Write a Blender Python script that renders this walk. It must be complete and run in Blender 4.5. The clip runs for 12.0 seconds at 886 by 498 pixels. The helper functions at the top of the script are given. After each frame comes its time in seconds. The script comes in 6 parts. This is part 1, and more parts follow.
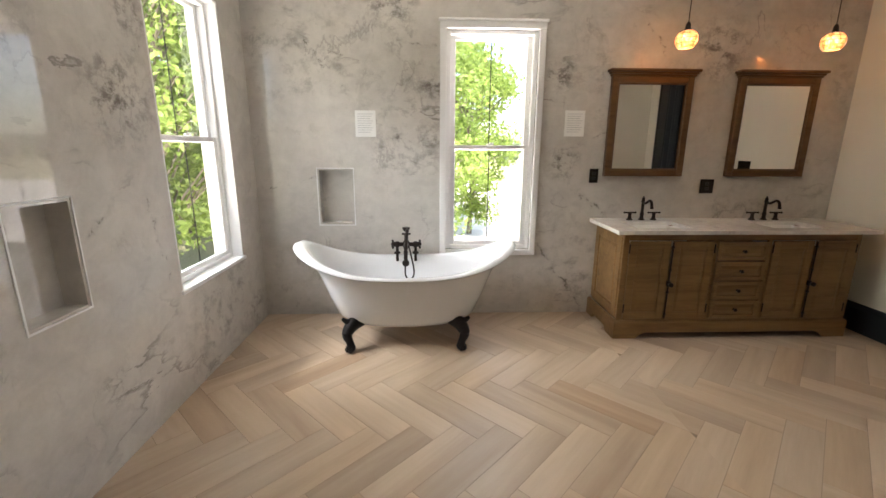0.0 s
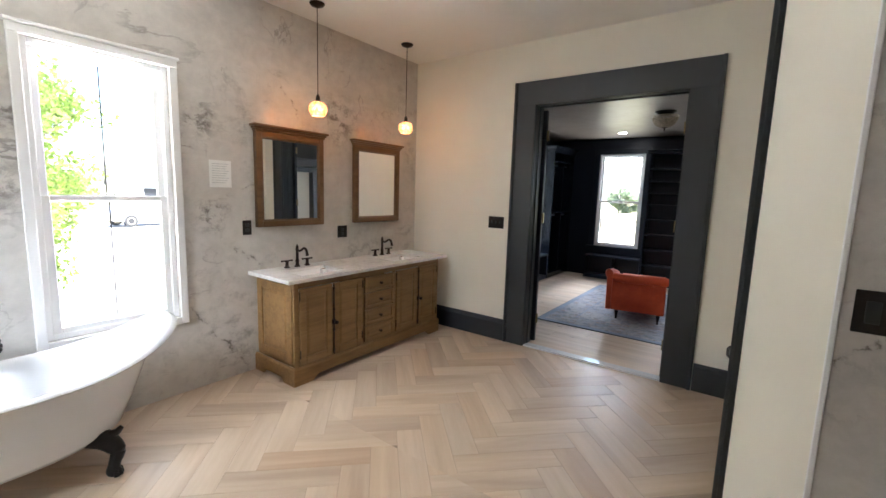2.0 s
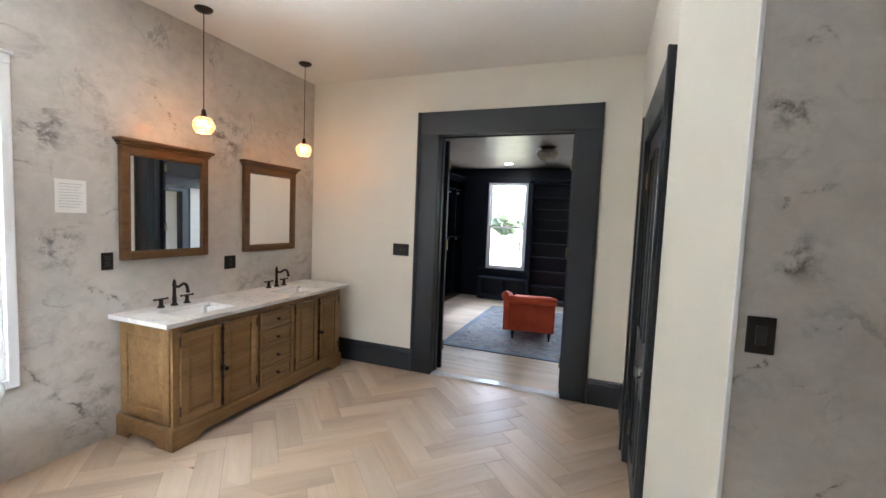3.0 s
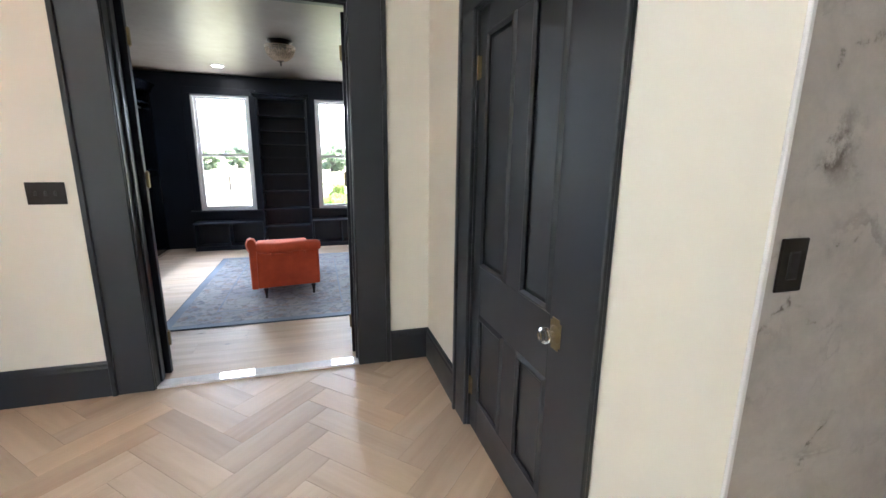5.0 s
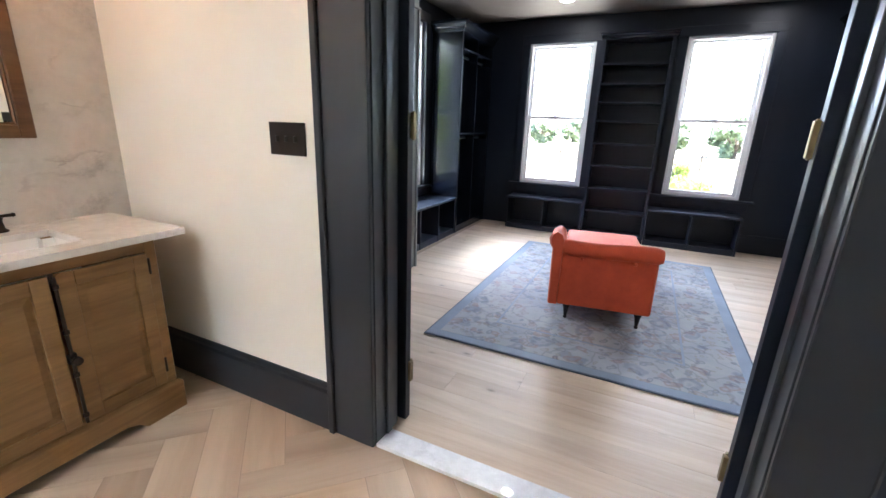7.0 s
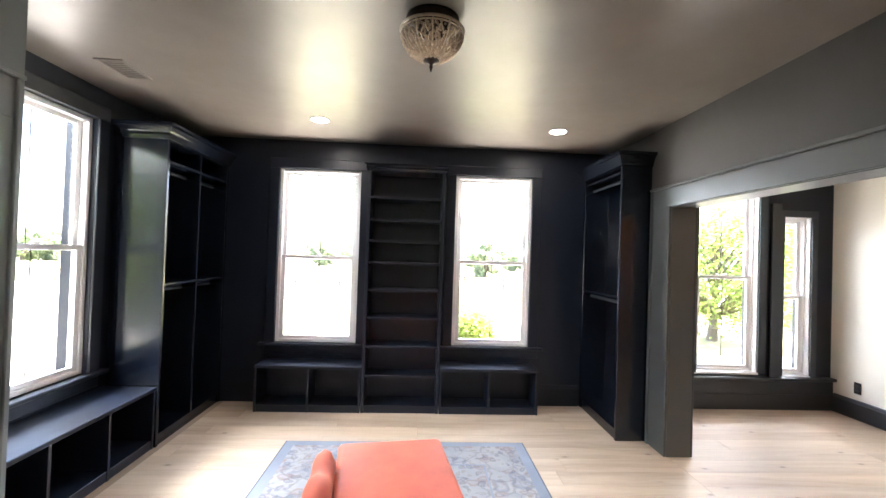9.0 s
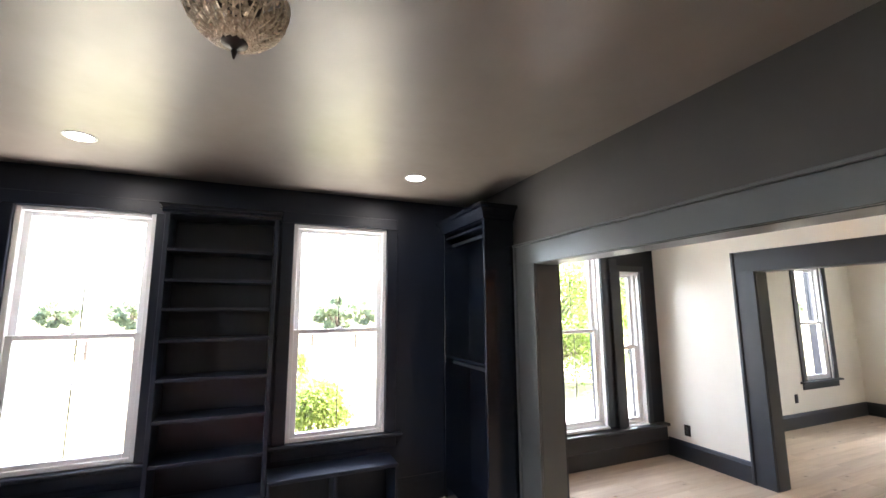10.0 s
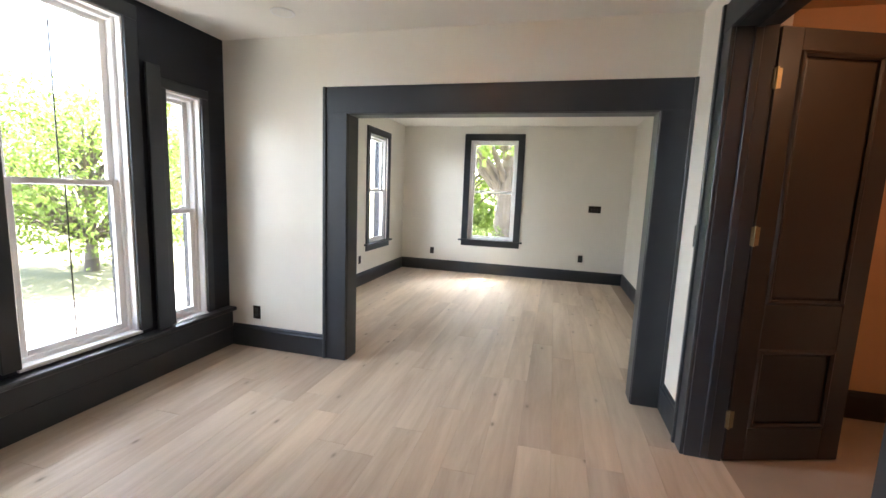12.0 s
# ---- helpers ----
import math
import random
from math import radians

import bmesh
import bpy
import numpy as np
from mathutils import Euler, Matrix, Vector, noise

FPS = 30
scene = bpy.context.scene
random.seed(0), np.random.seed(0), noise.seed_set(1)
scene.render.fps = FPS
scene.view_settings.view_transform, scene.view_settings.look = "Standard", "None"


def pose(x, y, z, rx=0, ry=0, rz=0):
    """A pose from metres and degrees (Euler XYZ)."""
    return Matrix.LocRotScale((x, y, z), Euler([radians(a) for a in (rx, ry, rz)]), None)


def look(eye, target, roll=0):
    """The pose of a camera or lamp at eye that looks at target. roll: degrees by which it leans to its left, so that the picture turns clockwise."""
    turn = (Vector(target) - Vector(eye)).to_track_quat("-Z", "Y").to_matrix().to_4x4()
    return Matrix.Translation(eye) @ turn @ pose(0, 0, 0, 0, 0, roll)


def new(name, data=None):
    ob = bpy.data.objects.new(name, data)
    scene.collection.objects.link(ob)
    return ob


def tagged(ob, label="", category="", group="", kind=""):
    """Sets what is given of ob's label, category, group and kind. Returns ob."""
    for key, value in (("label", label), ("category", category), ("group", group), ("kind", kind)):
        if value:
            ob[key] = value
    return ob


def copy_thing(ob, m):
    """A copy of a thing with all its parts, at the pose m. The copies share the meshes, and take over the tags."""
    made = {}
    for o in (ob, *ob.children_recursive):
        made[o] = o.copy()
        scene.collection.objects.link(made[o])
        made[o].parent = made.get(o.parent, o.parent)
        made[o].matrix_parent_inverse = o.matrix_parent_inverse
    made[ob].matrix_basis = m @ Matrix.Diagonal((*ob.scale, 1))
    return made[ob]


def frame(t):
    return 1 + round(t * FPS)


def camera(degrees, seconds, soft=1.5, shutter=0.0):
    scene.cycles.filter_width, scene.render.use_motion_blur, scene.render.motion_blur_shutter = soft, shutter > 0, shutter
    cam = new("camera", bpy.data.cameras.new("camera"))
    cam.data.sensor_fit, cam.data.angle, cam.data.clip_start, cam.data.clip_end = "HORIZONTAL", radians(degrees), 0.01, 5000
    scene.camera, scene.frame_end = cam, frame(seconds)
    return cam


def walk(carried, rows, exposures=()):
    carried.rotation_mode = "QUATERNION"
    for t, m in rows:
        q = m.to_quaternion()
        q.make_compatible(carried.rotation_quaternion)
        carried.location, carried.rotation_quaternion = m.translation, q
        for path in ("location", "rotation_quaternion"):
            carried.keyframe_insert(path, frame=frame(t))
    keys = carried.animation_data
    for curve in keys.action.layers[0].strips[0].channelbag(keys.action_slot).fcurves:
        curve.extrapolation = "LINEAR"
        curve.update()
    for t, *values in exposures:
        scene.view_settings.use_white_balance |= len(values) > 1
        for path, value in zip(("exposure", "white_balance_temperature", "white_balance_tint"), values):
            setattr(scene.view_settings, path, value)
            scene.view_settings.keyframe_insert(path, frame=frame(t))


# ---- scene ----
cam = camera(93.3, 12.0)
PATH = [
    (0, (0.228, 0.272, 1.464), (0.296, 2.216, 0.998), 0.3),
    (0.5, (0.045, 0.338, 1.482), (0.622, 2.202, 1.042), 0.4),
    (1, (-0.082, 0.37, 1.506), (0.909, 2.06, 1.104), 0.6),
    (1.5, (-0.139, 0.418, 1.53), (1.205, 1.857, 1.181), 1.4),
    (2, (-0.175, 0.497, 1.58), (1.421, 1.672, 1.315), 1.8),
    (2.5, (-0.223, 0.586, 1.633), (1.54, 1.512, 1.452), 2.1),
    (4.5, (0.474, 1.15, 1.546), (2.438, 0.961, 1.222), 1.2),
    (5, (0.868, 1.246, 1.507), (2.74, 0.683, 1.082), 0.7),
    (5.5, (1.303, 1.276, 1.466), (3.192, 0.837, 0.978), 1.4),
    (6, (1.772, 1.329, 1.436), (3.681, 1.569, 0.891), 2.5),
    (6.5, (2.143, 1.367, 1.329), (3.873, 2.196, 0.761), 2.0),
    (8.3, (3.613, 1.632, 1.468), (5.547, 2.048, 1.177), 2.6),
    (8.5, (3.762, 1.634, 1.475), (5.736, 1.895, 1.285), 2.5),
    (9, (4.063, 1.583, 1.573), (6.06, 1.474, 1.604), 1.9),
    (9.5, (4.392, 1.525, 1.681), (6.335, 1.123, 1.928), 1.3),
    (10, (4.731, 1.434, 1.689), (6.552, 0.657, 1.976), -0.3),
    (10.5, (5.023, 1.164, 1.625), (6.629, -0.019, 1.769), -0.6),
    (11, (5.306, 0.821, 1.563), (6.515, -0.771, 1.498), 0.2),
    (11.5, (5.548, 0.465, 1.497), (6.196, -1.416, 1.29), 1.3),
    (12, (5.694, 0.087, 1.458), (6.192, -1.831, 1.192), 2.3),
]
EXPOSURES = [(0, 2.6, 6700, 12), (1, 2.85, 6600, 12), (2.5, 3.3, 5700, 10), (4.5, 3.7, 5600, 9), (5.5, 3.85, 5900, 11), (6.5, 4.0, 5700, 12), (8.5, 4.4, 6300, 12), (9.5, 4.2, 6700, 15), (10.5, 4.0, 6200, 14), (11.5, 4.0, 6300, 12), (12, 3.75, 6400, 12)]
walk(cam, [(t, look(eye, target, roll)) for t, eye, target, roll in PATH], EXPOSURES)

# ---- world and light ----
world = bpy.data.worlds.new("sky")
scene.world = world
world.use_nodes = True
_wn = world.node_tree.nodes
_sky = _wn.new("ShaderNodeTexSky")
_sky.sky_type = 'NISHITA'
_sky.sun_disc = False
_sky.sun_elevation = radians(61)
_sky.sun_rotation = radians(172)
_sky.air_density, _sky.dust_density, _sky.ozone_density = 1.0, 2.0, 1.0
_bg = _wn["Background"]
_bg.inputs["Strength"].default_value = 0.15
world.node_tree.links.new(_sky.outputs[0], _bg.inputs["Color"])
_sd = bpy.data.lights.new("sun", 'SUN')
_sd.energy, _sd.angle, _sd.color = 5.0, radians(0.5), (1.0, 0.95, 0.87)
sun = new("sun", _sd)
SUN_FROM = Vector((math.cos(radians(61)) * math.sin(radians(172)), math.cos(radians(61)) * math.cos(radians(172)), math.sin(radians(61))))
sun.rotation_mode = 'QUATERNION'
sun.rotation_quaternion = SUN_FROM.to_track_quat('Z', 'Y')
sun.location = SUN_FROM * 60

DAY = 36.0      # watts of window daylight for each square metre of glass

# ---- plan (metres) ----
HB_L, HB_W, HB_AT = 0.632, 0.1647, (-0.665, 2.592)   # herringbone plank and a corner of its pattern
BN, BW, BE, BS, BC = 3.87, -1.22, 3.79, 0.48, 3.08      # bathroom north, west, east, south walls, ceiling
DW, DE, DN, DS, DC = 3.95, 8.51, 4.00, -0.46, 2.73      # dressing room
CW, CE, CN, CS, CC = 4.86, 8.50, -0.66, -3.04, 2.66     # sitting room
LW, LE, LN, LS, LC = 4.48, 8.50, -3.20, -7.50, 2.66     # end room
GROUND = -0.75


# ---- materials ----
def nodes_of(name):
    m = bpy.data.materials.new(name)
    m.use_nodes = True
    nt = m.node_tree
    return m, nt, nt.nodes, nt.links, nt.nodes["Principled BSDF"]


def coords(nt, kind="Position", scale=(1, 1, 1)):
    mp = nt.nodes.new("ShaderNodeMapping")
    mp.inputs["Scale"].default_value = scale
    if kind == "Position":
        g = nt.nodes.new("ShaderNodeNewGeometry")
        nt.links.new(g.outputs["Position"], mp.inputs["Vector"])
    else:
        g = nt.nodes.new("ShaderNodeTexCoord")
        nt.links.new(g.outputs[kind], mp.inputs["Vector"])
    return mp.outputs["Vector"]


def noise_tex(nt, vec, scale, detail=4.0, rough=0.55, distort=0.0):
    n = nt.nodes.new("ShaderNodeTexNoise")
    n.inputs["Scale"].default_value = scale
    n.inputs["Detail"].default_value = detail
    n.inputs["Roughness"].default_value = rough
    n.inputs["Distortion"].default_value = distort
    nt.links.new(vec, n.inputs["Vector"])
    return n


def ramp(nt, fac, stops):
    r = nt.nodes.new("ShaderNodeValToRGB")
    els = r.color_ramp.elements
    while len(els) < len(stops):
        els.new(0.5)
    for e, (p, c) in zip(els, stops):
        e.position = p
        e.color = (*c, 1) if len(c) == 3 else c
    nt.links.new(fac, r.inputs["Fac"])
    return r.outputs["Color"]


def mixc(nt, fac, a, b, mode='MIX'):
    m = nt.nodes.new("ShaderNodeMix")
    m.data_type = 'RGBA'
    m.blend_type = mode
    for sock, v in ((m.inputs["Factor"], fac), (m.inputs["A"], a), (m.inputs["B"], b)):
        if isinstance(v, (int, float)):
            sock.default_value = v
        elif isinstance(v, tuple):
            sock.default_value = (*v, 1)
        else:
            nt.links.new(v, sock)
    return m.outputs["Result"]


def bumped(nt, bsdf, height, strength=0.1, dist=0.01):
    b = nt.nodes.new("ShaderNodeBump")
    b.inputs["Strength"].default_value = strength
    b.inputs["Distance"].default_value = dist
    nt.links.new(height, b.inputs["Height"])
    nt.links.new(b.outputs["Normal"], bsdf.inputs["Normal"])


def paint(name, col, rough=0.4, var=0.08, bump=0.05, grain=120.0, spec=0.5):
    m, nt, n, l, b = nodes_of(name)
    v = coords(nt)
    big = noise_tex(nt, v, 1.7, 3)
    dark = tuple(c * (1 - var) for c in col)
    lite = tuple(min(1, c * (1 + var)) for c in col)
    l.new(ramp(nt, big.outputs["Fac"], [(0.3, dark), (0.7, lite)]), b.inputs["Base Color"])
    fine = noise_tex(nt, v, grain, 2)
    r = nt.nodes.new("ShaderNodeMapRange")
    r.inputs["To Min"].default_value, r.inputs["To Max"].default_value = max(0.02, rough - 0.06), rough + 0.06
    l.new(noise_tex(nt, v, 9.0, 3).outputs["Fac"], r.inputs["Value"])
    l.new(r.outputs["Result"], b.inputs["Roughness"])
    b.inputs["Specular IOR Level"].default_value = spec
    if bump:
        bumped(nt, b, fine.outputs["Fac"], bump, 0.002)
    return m


def plain(name, col, rough=0.4, metal=0.0, scale=40.0, var=0.12, **more):
    m, nt, n, l, b = nodes_of(name)
    t = noise_tex(nt, coords(nt, "Object"), scale, 3)
    l.new(ramp(nt, t.outputs["Fac"], [(0.3, tuple(c * (1 - var) for c in col)), (0.7, tuple(min(1, c * (1 + var)) for c in col))]), b.inputs["Base Color"])
    b.inputs["Roughness"].default_value = rough
    b.inputs["Metallic"].default_value = metal
    for k, v in more.items():
        b.inputs[k.replace("_", " ")].default_value = v
    return m


# veins (from, to, width) and dark clusters (centre, radius) of the wall slabs
SLAB_VEINS = (((BW, 2.24, 1.21), (BW, 2.06, 1.10), 0.012), ((BW, 2.47, 1.20), (BW, 2.58, 0.70), 0.008), ((BW, 2.60, 1.95), (BW, 2.45, 1.85), 0.012),
              ((-0.03, BN, 2.29), (0.28, BN, 2.25), 0.010), ((-0.74, BN, 2.30), (-0.44, BN, 1.89), 0.007), ((-0.04, BN, 1.57), (0.25, BN, 1.47), 0.010),
              ((-1.11, BN, 1.14), (-0.70, BN, 1.22), 0.006), ((1.20, BN, 0.62), (1.62, BN, 0.04), 0.012), ((1.48, BN, 1.13), (1.78, BN, 0.92), 0.012),
              ((1.31, BN, 1.45), (1.72, BN, 1.58), 0.010), ((1.95, BN, 2.50), (2.16, BN, 2.20), 0.007),
              ((1.552, 0.275, 2.246), (1.552, 0.05, 2.252), 0.008), ((1.552, 0.22, 2.10), (1.552, 0.08, 1.95), 0.007), ((1.552, 0.25, 1.45), (1.552, 0.0, 1.56), 0.009), ((1.552, 0.08, 1.29), (1.552, -0.08, 1.37), 0.008), ((1.552, 0.23, 1.10), (1.552, 0.17, 1.18), 0.006), ((1.552, 0.17, 1.17), (1.552, -0.03, 1.10), 0.006), ((1.552, 0.02, 0.655), (1.552, -0.08, 0.83), 0.007), ((1.552, 0.14, 1.72), (1.552, 0.02, 1.80), 0.006))
SLAB_SMUDGES = (((BW, 2.40, 1.68), 0.30), ((BW, 2.55, 2.10), 0.16), ((-0.06, BN, 2.56), 0.26), ((0.26, BN, 1.95), 0.16), ((0.24, BN, 1.55), 0.14), ((1.29, BN, 2.05), 0.15), ((2.60, BN, 2.26), 0.30), ((1.36, BN, 1.36), 0.17), ((1.552, 0.15, 2.03), 0.10), ((1.552, 0.10, 1.53), 0.10))


def marble(name, base, warm, vein, rough, vscale=1.0, slabs=False):
    m, nt, n, l, b = nodes_of(name)
    v = coords(nt, "Position", (1.0, 1.0, 1.15))
    cloud = noise_tex(nt, v, 0.9 * vscale, 7, 0.62, 0.5)
    body = ramp(nt, cloud.outputs["Fac"], [(0.30, warm), (0.5, base), (0.70, tuple(min(1, c * 1.1) for c in base))])
    mott = noise_tex(nt, v, 7.0 * vscale, 6, 0.7, 0.3)
    body = mixc(nt, 0.34, body, ramp(nt, mott.outputs["Fac"], [(0.35, tuple(c * 0.72 for c in base)), (0.65, tuple(min(1, c * 1.15) for c in base))]))
    col = body
    # long thin broken streaks: the zero lines of a stretched noise, gated by a second one
    for k, (turn, stretch, sc, width, amount, gate) in enumerate((((0.35, 0.6, 0.9), (0.55, 0.55, 1.3), 1.5, 0.010, 0.62, 0.55), ((-0.5, 0.3, -0.7), (1.2, 0.6, 0.7), 2.4, 0.012, 0.42, 0.56), ((0.9, -0.4, 0.3), (0.8, 1.2, 0.6), 4.6, 0.014, 0.24, 0.56))):
        mp = nt.nodes.new("ShaderNodeMapping")
        mp.inputs["Rotation"].default_value = turn
        mp.inputs["Scale"].default_value = stretch
        mp.inputs["Location"].default_value = (3.1 * k, 1.7 * k, 0.6 * k)
        l.new(v, mp.inputs["Vector"])
        nz = noise_tex(nt, mp.outputs["Vector"], sc * vscale, 8, 0.58, 0.25)
        line = ramp(nt, nz.outputs["Fac"], [(0.5 - width * 2.2, (0, 0, 0)), (0.5 - width * 0.3, (0.8, 0.8, 0.8)), (0.5 + width * 0.3, (1, 1, 1)), (0.5 + width, (0, 0, 0))])
        brk = noise_tex(nt, v, (1.1 + 0.6 * k) * vscale, 5, 0.6)
        gt = ramp(nt, brk.outputs["Fac"], [(gate - 0.02, (0, 0, 0)), (gate + 0.1, (1, 1, 1))])
        f = mixc(nt, 1.0, line, gt, 'MULTIPLY')
        f = mixc(nt, 1.0, f, (amount, amount, amount), 'MULTIPLY')
        col = mixc(nt, f, col, vein)
    # dark smudged clusters
    sel = ramp(nt, noise_tex(nt, v, 0.85 * vscale, 3, 0.5).outputs["Fac"], [(0.54, (0, 0, 0)), (0.68, (1, 1, 1))])
    sm = ramp(nt, noise_tex(nt, v, 6.5 * vscale, 8, 0.72, 0.15).outputs["Fac"], [(0.50, (0, 0, 0)), (0.66, (0.75, 0.75, 0.75))])
    col = mixc(nt, mixc(nt, 1.0, sel, sm, 'MULTIPLY'), col, tuple((a + c) / 2 * 0.75 for a, c in zip(vein, base)))
    # single long veins and dark clusters that the slabs carry at known spots
    if slabs:
        nzv = noise_tex(nt, v, 7.0, 6, 0.62)
        wig = nt.nodes.new("ShaderNodeVectorMath")
        wig.operation = 'MULTIPLY_ADD'
        l.new(nzv.outputs["Color"], wig.inputs[0])
        wig.inputs[1].default_value = (0.20, 0.20, 0.20)
        sh = nt.nodes.new("ShaderNodeVectorMath")
        sh.operation = 'ADD'
        sh.inputs[1].default_value = (-0.10, -0.10, -0.10)
        l.new(coords(nt), sh.inputs[0])
        l.new(sh.outputs[0], wig.inputs[2])
        p = wig.outputs[0]
        tatter = ramp(nt, noise_tex(nt, v, 13.0, 5, 0.7).outputs["Fac"], [(0.38, (0.05, 0.05, 0.05)), (0.60, (1, 1, 1))])
        for a, e, wd in SLAB_VEINS:
            a, e = Vector(a), Vector(e)
            d = e - a
            rel = nt.nodes.new("ShaderNodeVectorMath")
            rel.operation = 'SUBTRACT'
            l.new(p, rel.inputs[0])
            rel.inputs[1].default_value = a
            dot = nt.nodes.new("ShaderNodeVectorMath")
            dot.operation = 'DOT_PRODUCT'
            l.new(rel.outputs[0], dot.inputs[0])
            dot.inputs[1].default_value = d / d.length_squared
            cl = nt.nodes.new("ShaderNodeClamp")
            l.new(dot.outputs["Value"], cl.inputs["Value"])
            sc_ = nt.nodes.new("ShaderNodeVectorMath")
            sc_.operation = 'SCALE'
            sc_.inputs[0].default_value = d
            l.new(cl.outputs[0], sc_.inputs["Scale"])
            ds = nt.nodes.new("ShaderNodeVectorMath")
            ds.operation = 'DISTANCE'
            l.new(rel.outputs[0], ds.inputs[0])
            l.new(sc_.outputs[0], ds.inputs[1])
            f = ramp(nt, ds.outputs["Value"], [(0.0, (0.9, 0.9, 0.9)), (wd * 0.5, (0.7, 0.7, 0.7)), (wd, (0.2, 0.2, 0.2)), (wd * 3.0, (0, 0, 0))])
            col = mixc(nt, mixc(nt, 1.0, f, tatter, 'MULTIPLY'), col, tuple(c * 0.9 for c in vein))
        blot = ramp(nt, noise_tex(nt, v, 9.0, 8, 0.74, 0.15).outputs["Fac"], [(0.47, (0, 0, 0)), (0.60, (0.85, 0.85, 0.85))])
        for c0, rad in SLAB_SMUDGES:
            ds = nt.nodes.new("ShaderNodeVectorMath")
            ds.operation = 'DISTANCE'
            l.new(p, ds.inputs[0])
            ds.inputs[1].default_value = c0
            f = ramp(nt, ds.outputs["Value"], [(rad * 0.25, (0.95, 0.95, 0.95)), (rad, (0, 0, 0))])
            col = mixc(nt, mixc(nt, 1.0, f, blot, 'MULTIPLY'), col, tuple(c * 1.1 for c in vein))
    l.new(col, b.inputs["Base Color"])
    b.inputs["Roughness"].default_value = rough
    return m


def wood(name, dark, lite, rough=0.45, grain=1.0, var=0.25, knots=False, per_object=True, blotch=0.0):
    """Board wood; the grain runs along local x."""
    m, nt, n, l, b = nodes_of(name)
    v = coords(nt, "Object", (0.9 * grain, 9.0 * grain, 9.0 * grain))
    info = nt.nodes.new("ShaderNodeObjectInfo")
    comb = nt.nodes.new("ShaderNodeCombineXYZ")
    mul = nt.nodes.new("ShaderNodeMath")
    mul.operation = 'MULTIPLY'
    mul.inputs[1].default_value = 37.0
    l.new(info.outputs["Random"], mul.inputs[0])
    for i in range(3):
        l.new(mul.outputs[0], comb.inputs[i])
    add = nt.nodes.new("ShaderNodeVectorMath")
    l.new(v, add.inputs[0])
    if per_object:
        l.new(comb.outputs[0], add.inputs[1])
    g1 = noise_tex(nt, add.outputs[0], 2.2, 5, 0.6, 0.6)
    g2 = noise_tex(nt, add.outputs[0], 9.0, 4, 0.7)
    mixed = nt.nodes.new("ShaderNodeMath")
    mixed.operation = 'MULTIPLY_ADD'
    l.new(g2.outputs["Fac"], mixed.inputs[0])
    mixed.inputs[1].default_value = 0.35
    l.new(g1.outputs["Fac"], mixed.inputs[2])
    col = ramp(nt, mixed.outputs[0], [(0.42, dark), (0.62, tuple((a + c) / 2 for a, c in zip(dark, lite))), (0.85, lite)])
    if knots:
        vo = nt.nodes.new("ShaderNodeTexVoronoi")
        vo.voronoi_dimensions = '2D'
        vo.inputs["Scale"].default_value = 1.0
        kv = coords(nt, "Object", (1.6, 3.4, 3.4))
        ka = nt.nodes.new("ShaderNodeVectorMath")
        l.new(kv, ka.inputs[0])
        l.new(comb.outputs[0], ka.inputs[1])
        l.new(ka.outputs[0], vo.inputs["Vector"])
        k = ramp(nt, vo.outputs["Distance"], [(0.0, (0.9, 0.9, 0.9)), (0.022, (0.6, 0.6, 0.6)), (0.05, (0.12, 0.12, 0.12)), (0.11, (0, 0, 0))])
        sepk = nt.nodes.new("ShaderNodeSeparateColor")
        l.new(vo.outputs["Color"], sepk.inputs[0])
        k = mixc(nt, 1.0, k, ramp(nt, sepk.outputs[0], [(0.45, (0, 0, 0)), (0.75, (1, 1, 1))]), 'MULTIPLY')
        col = mixc(nt, k, col, tuple(c * 0.35 for c in dark))
    if blotch:
        bl = noise_tex(nt, add.outputs[0], 0.9, 3, 0.5, 0.8)
        col = mixc(nt, 1.0, col, ramp(nt, bl.outputs["Fac"], [(0.32, tuple(1 - blotch * k for k in (0.85, 1.0, 1.1))), (0.52, (1, 1, 1)), (0.72, (1 + blotch * 0.35,) * 3)]), 'MULTIPLY')
    if per_object:
        tint = ramp(nt, info.outputs["Random"], [(0.0, tuple(1 - var for _ in range(3))), (0.5, (1, 1, 1)), (1.0, (1.0, 1.0 - var * 0.35, 1.0 - var * 0.8))])
        col = mixc(nt, 1.0, col, tint, 'MULTIPLY')
    l.new(col, b.inputs["Base Color"])
    b.inputs["Roughness"].default_value = rough
    bumped(nt, b, g2.outputs["Fac"], 0.12, 0.003)
    return m


def glassy(name, col=(1, 1, 1), rough=0.0, ior=1.45):
    m, nt, n, l, b = nodes_of(name)
    b.inputs["Base Color"].default_value = (*col, 1)
    b.inputs["Roughness"].default_value = rough
    b.inputs["IOR"].default_value = ior
    b.inputs["Transmission Weight"].default_value = 1.0
    return m


def glow(name, col, strength):
    m, nt, n, l, b = nodes_of(name)
    b.inputs["Base Color"].default_value = (*col, 1)
    b.inputs["Emission Color"].default_value = (*col, 1)
    b.inputs["Emission Strength"].default_value = strength
    return m


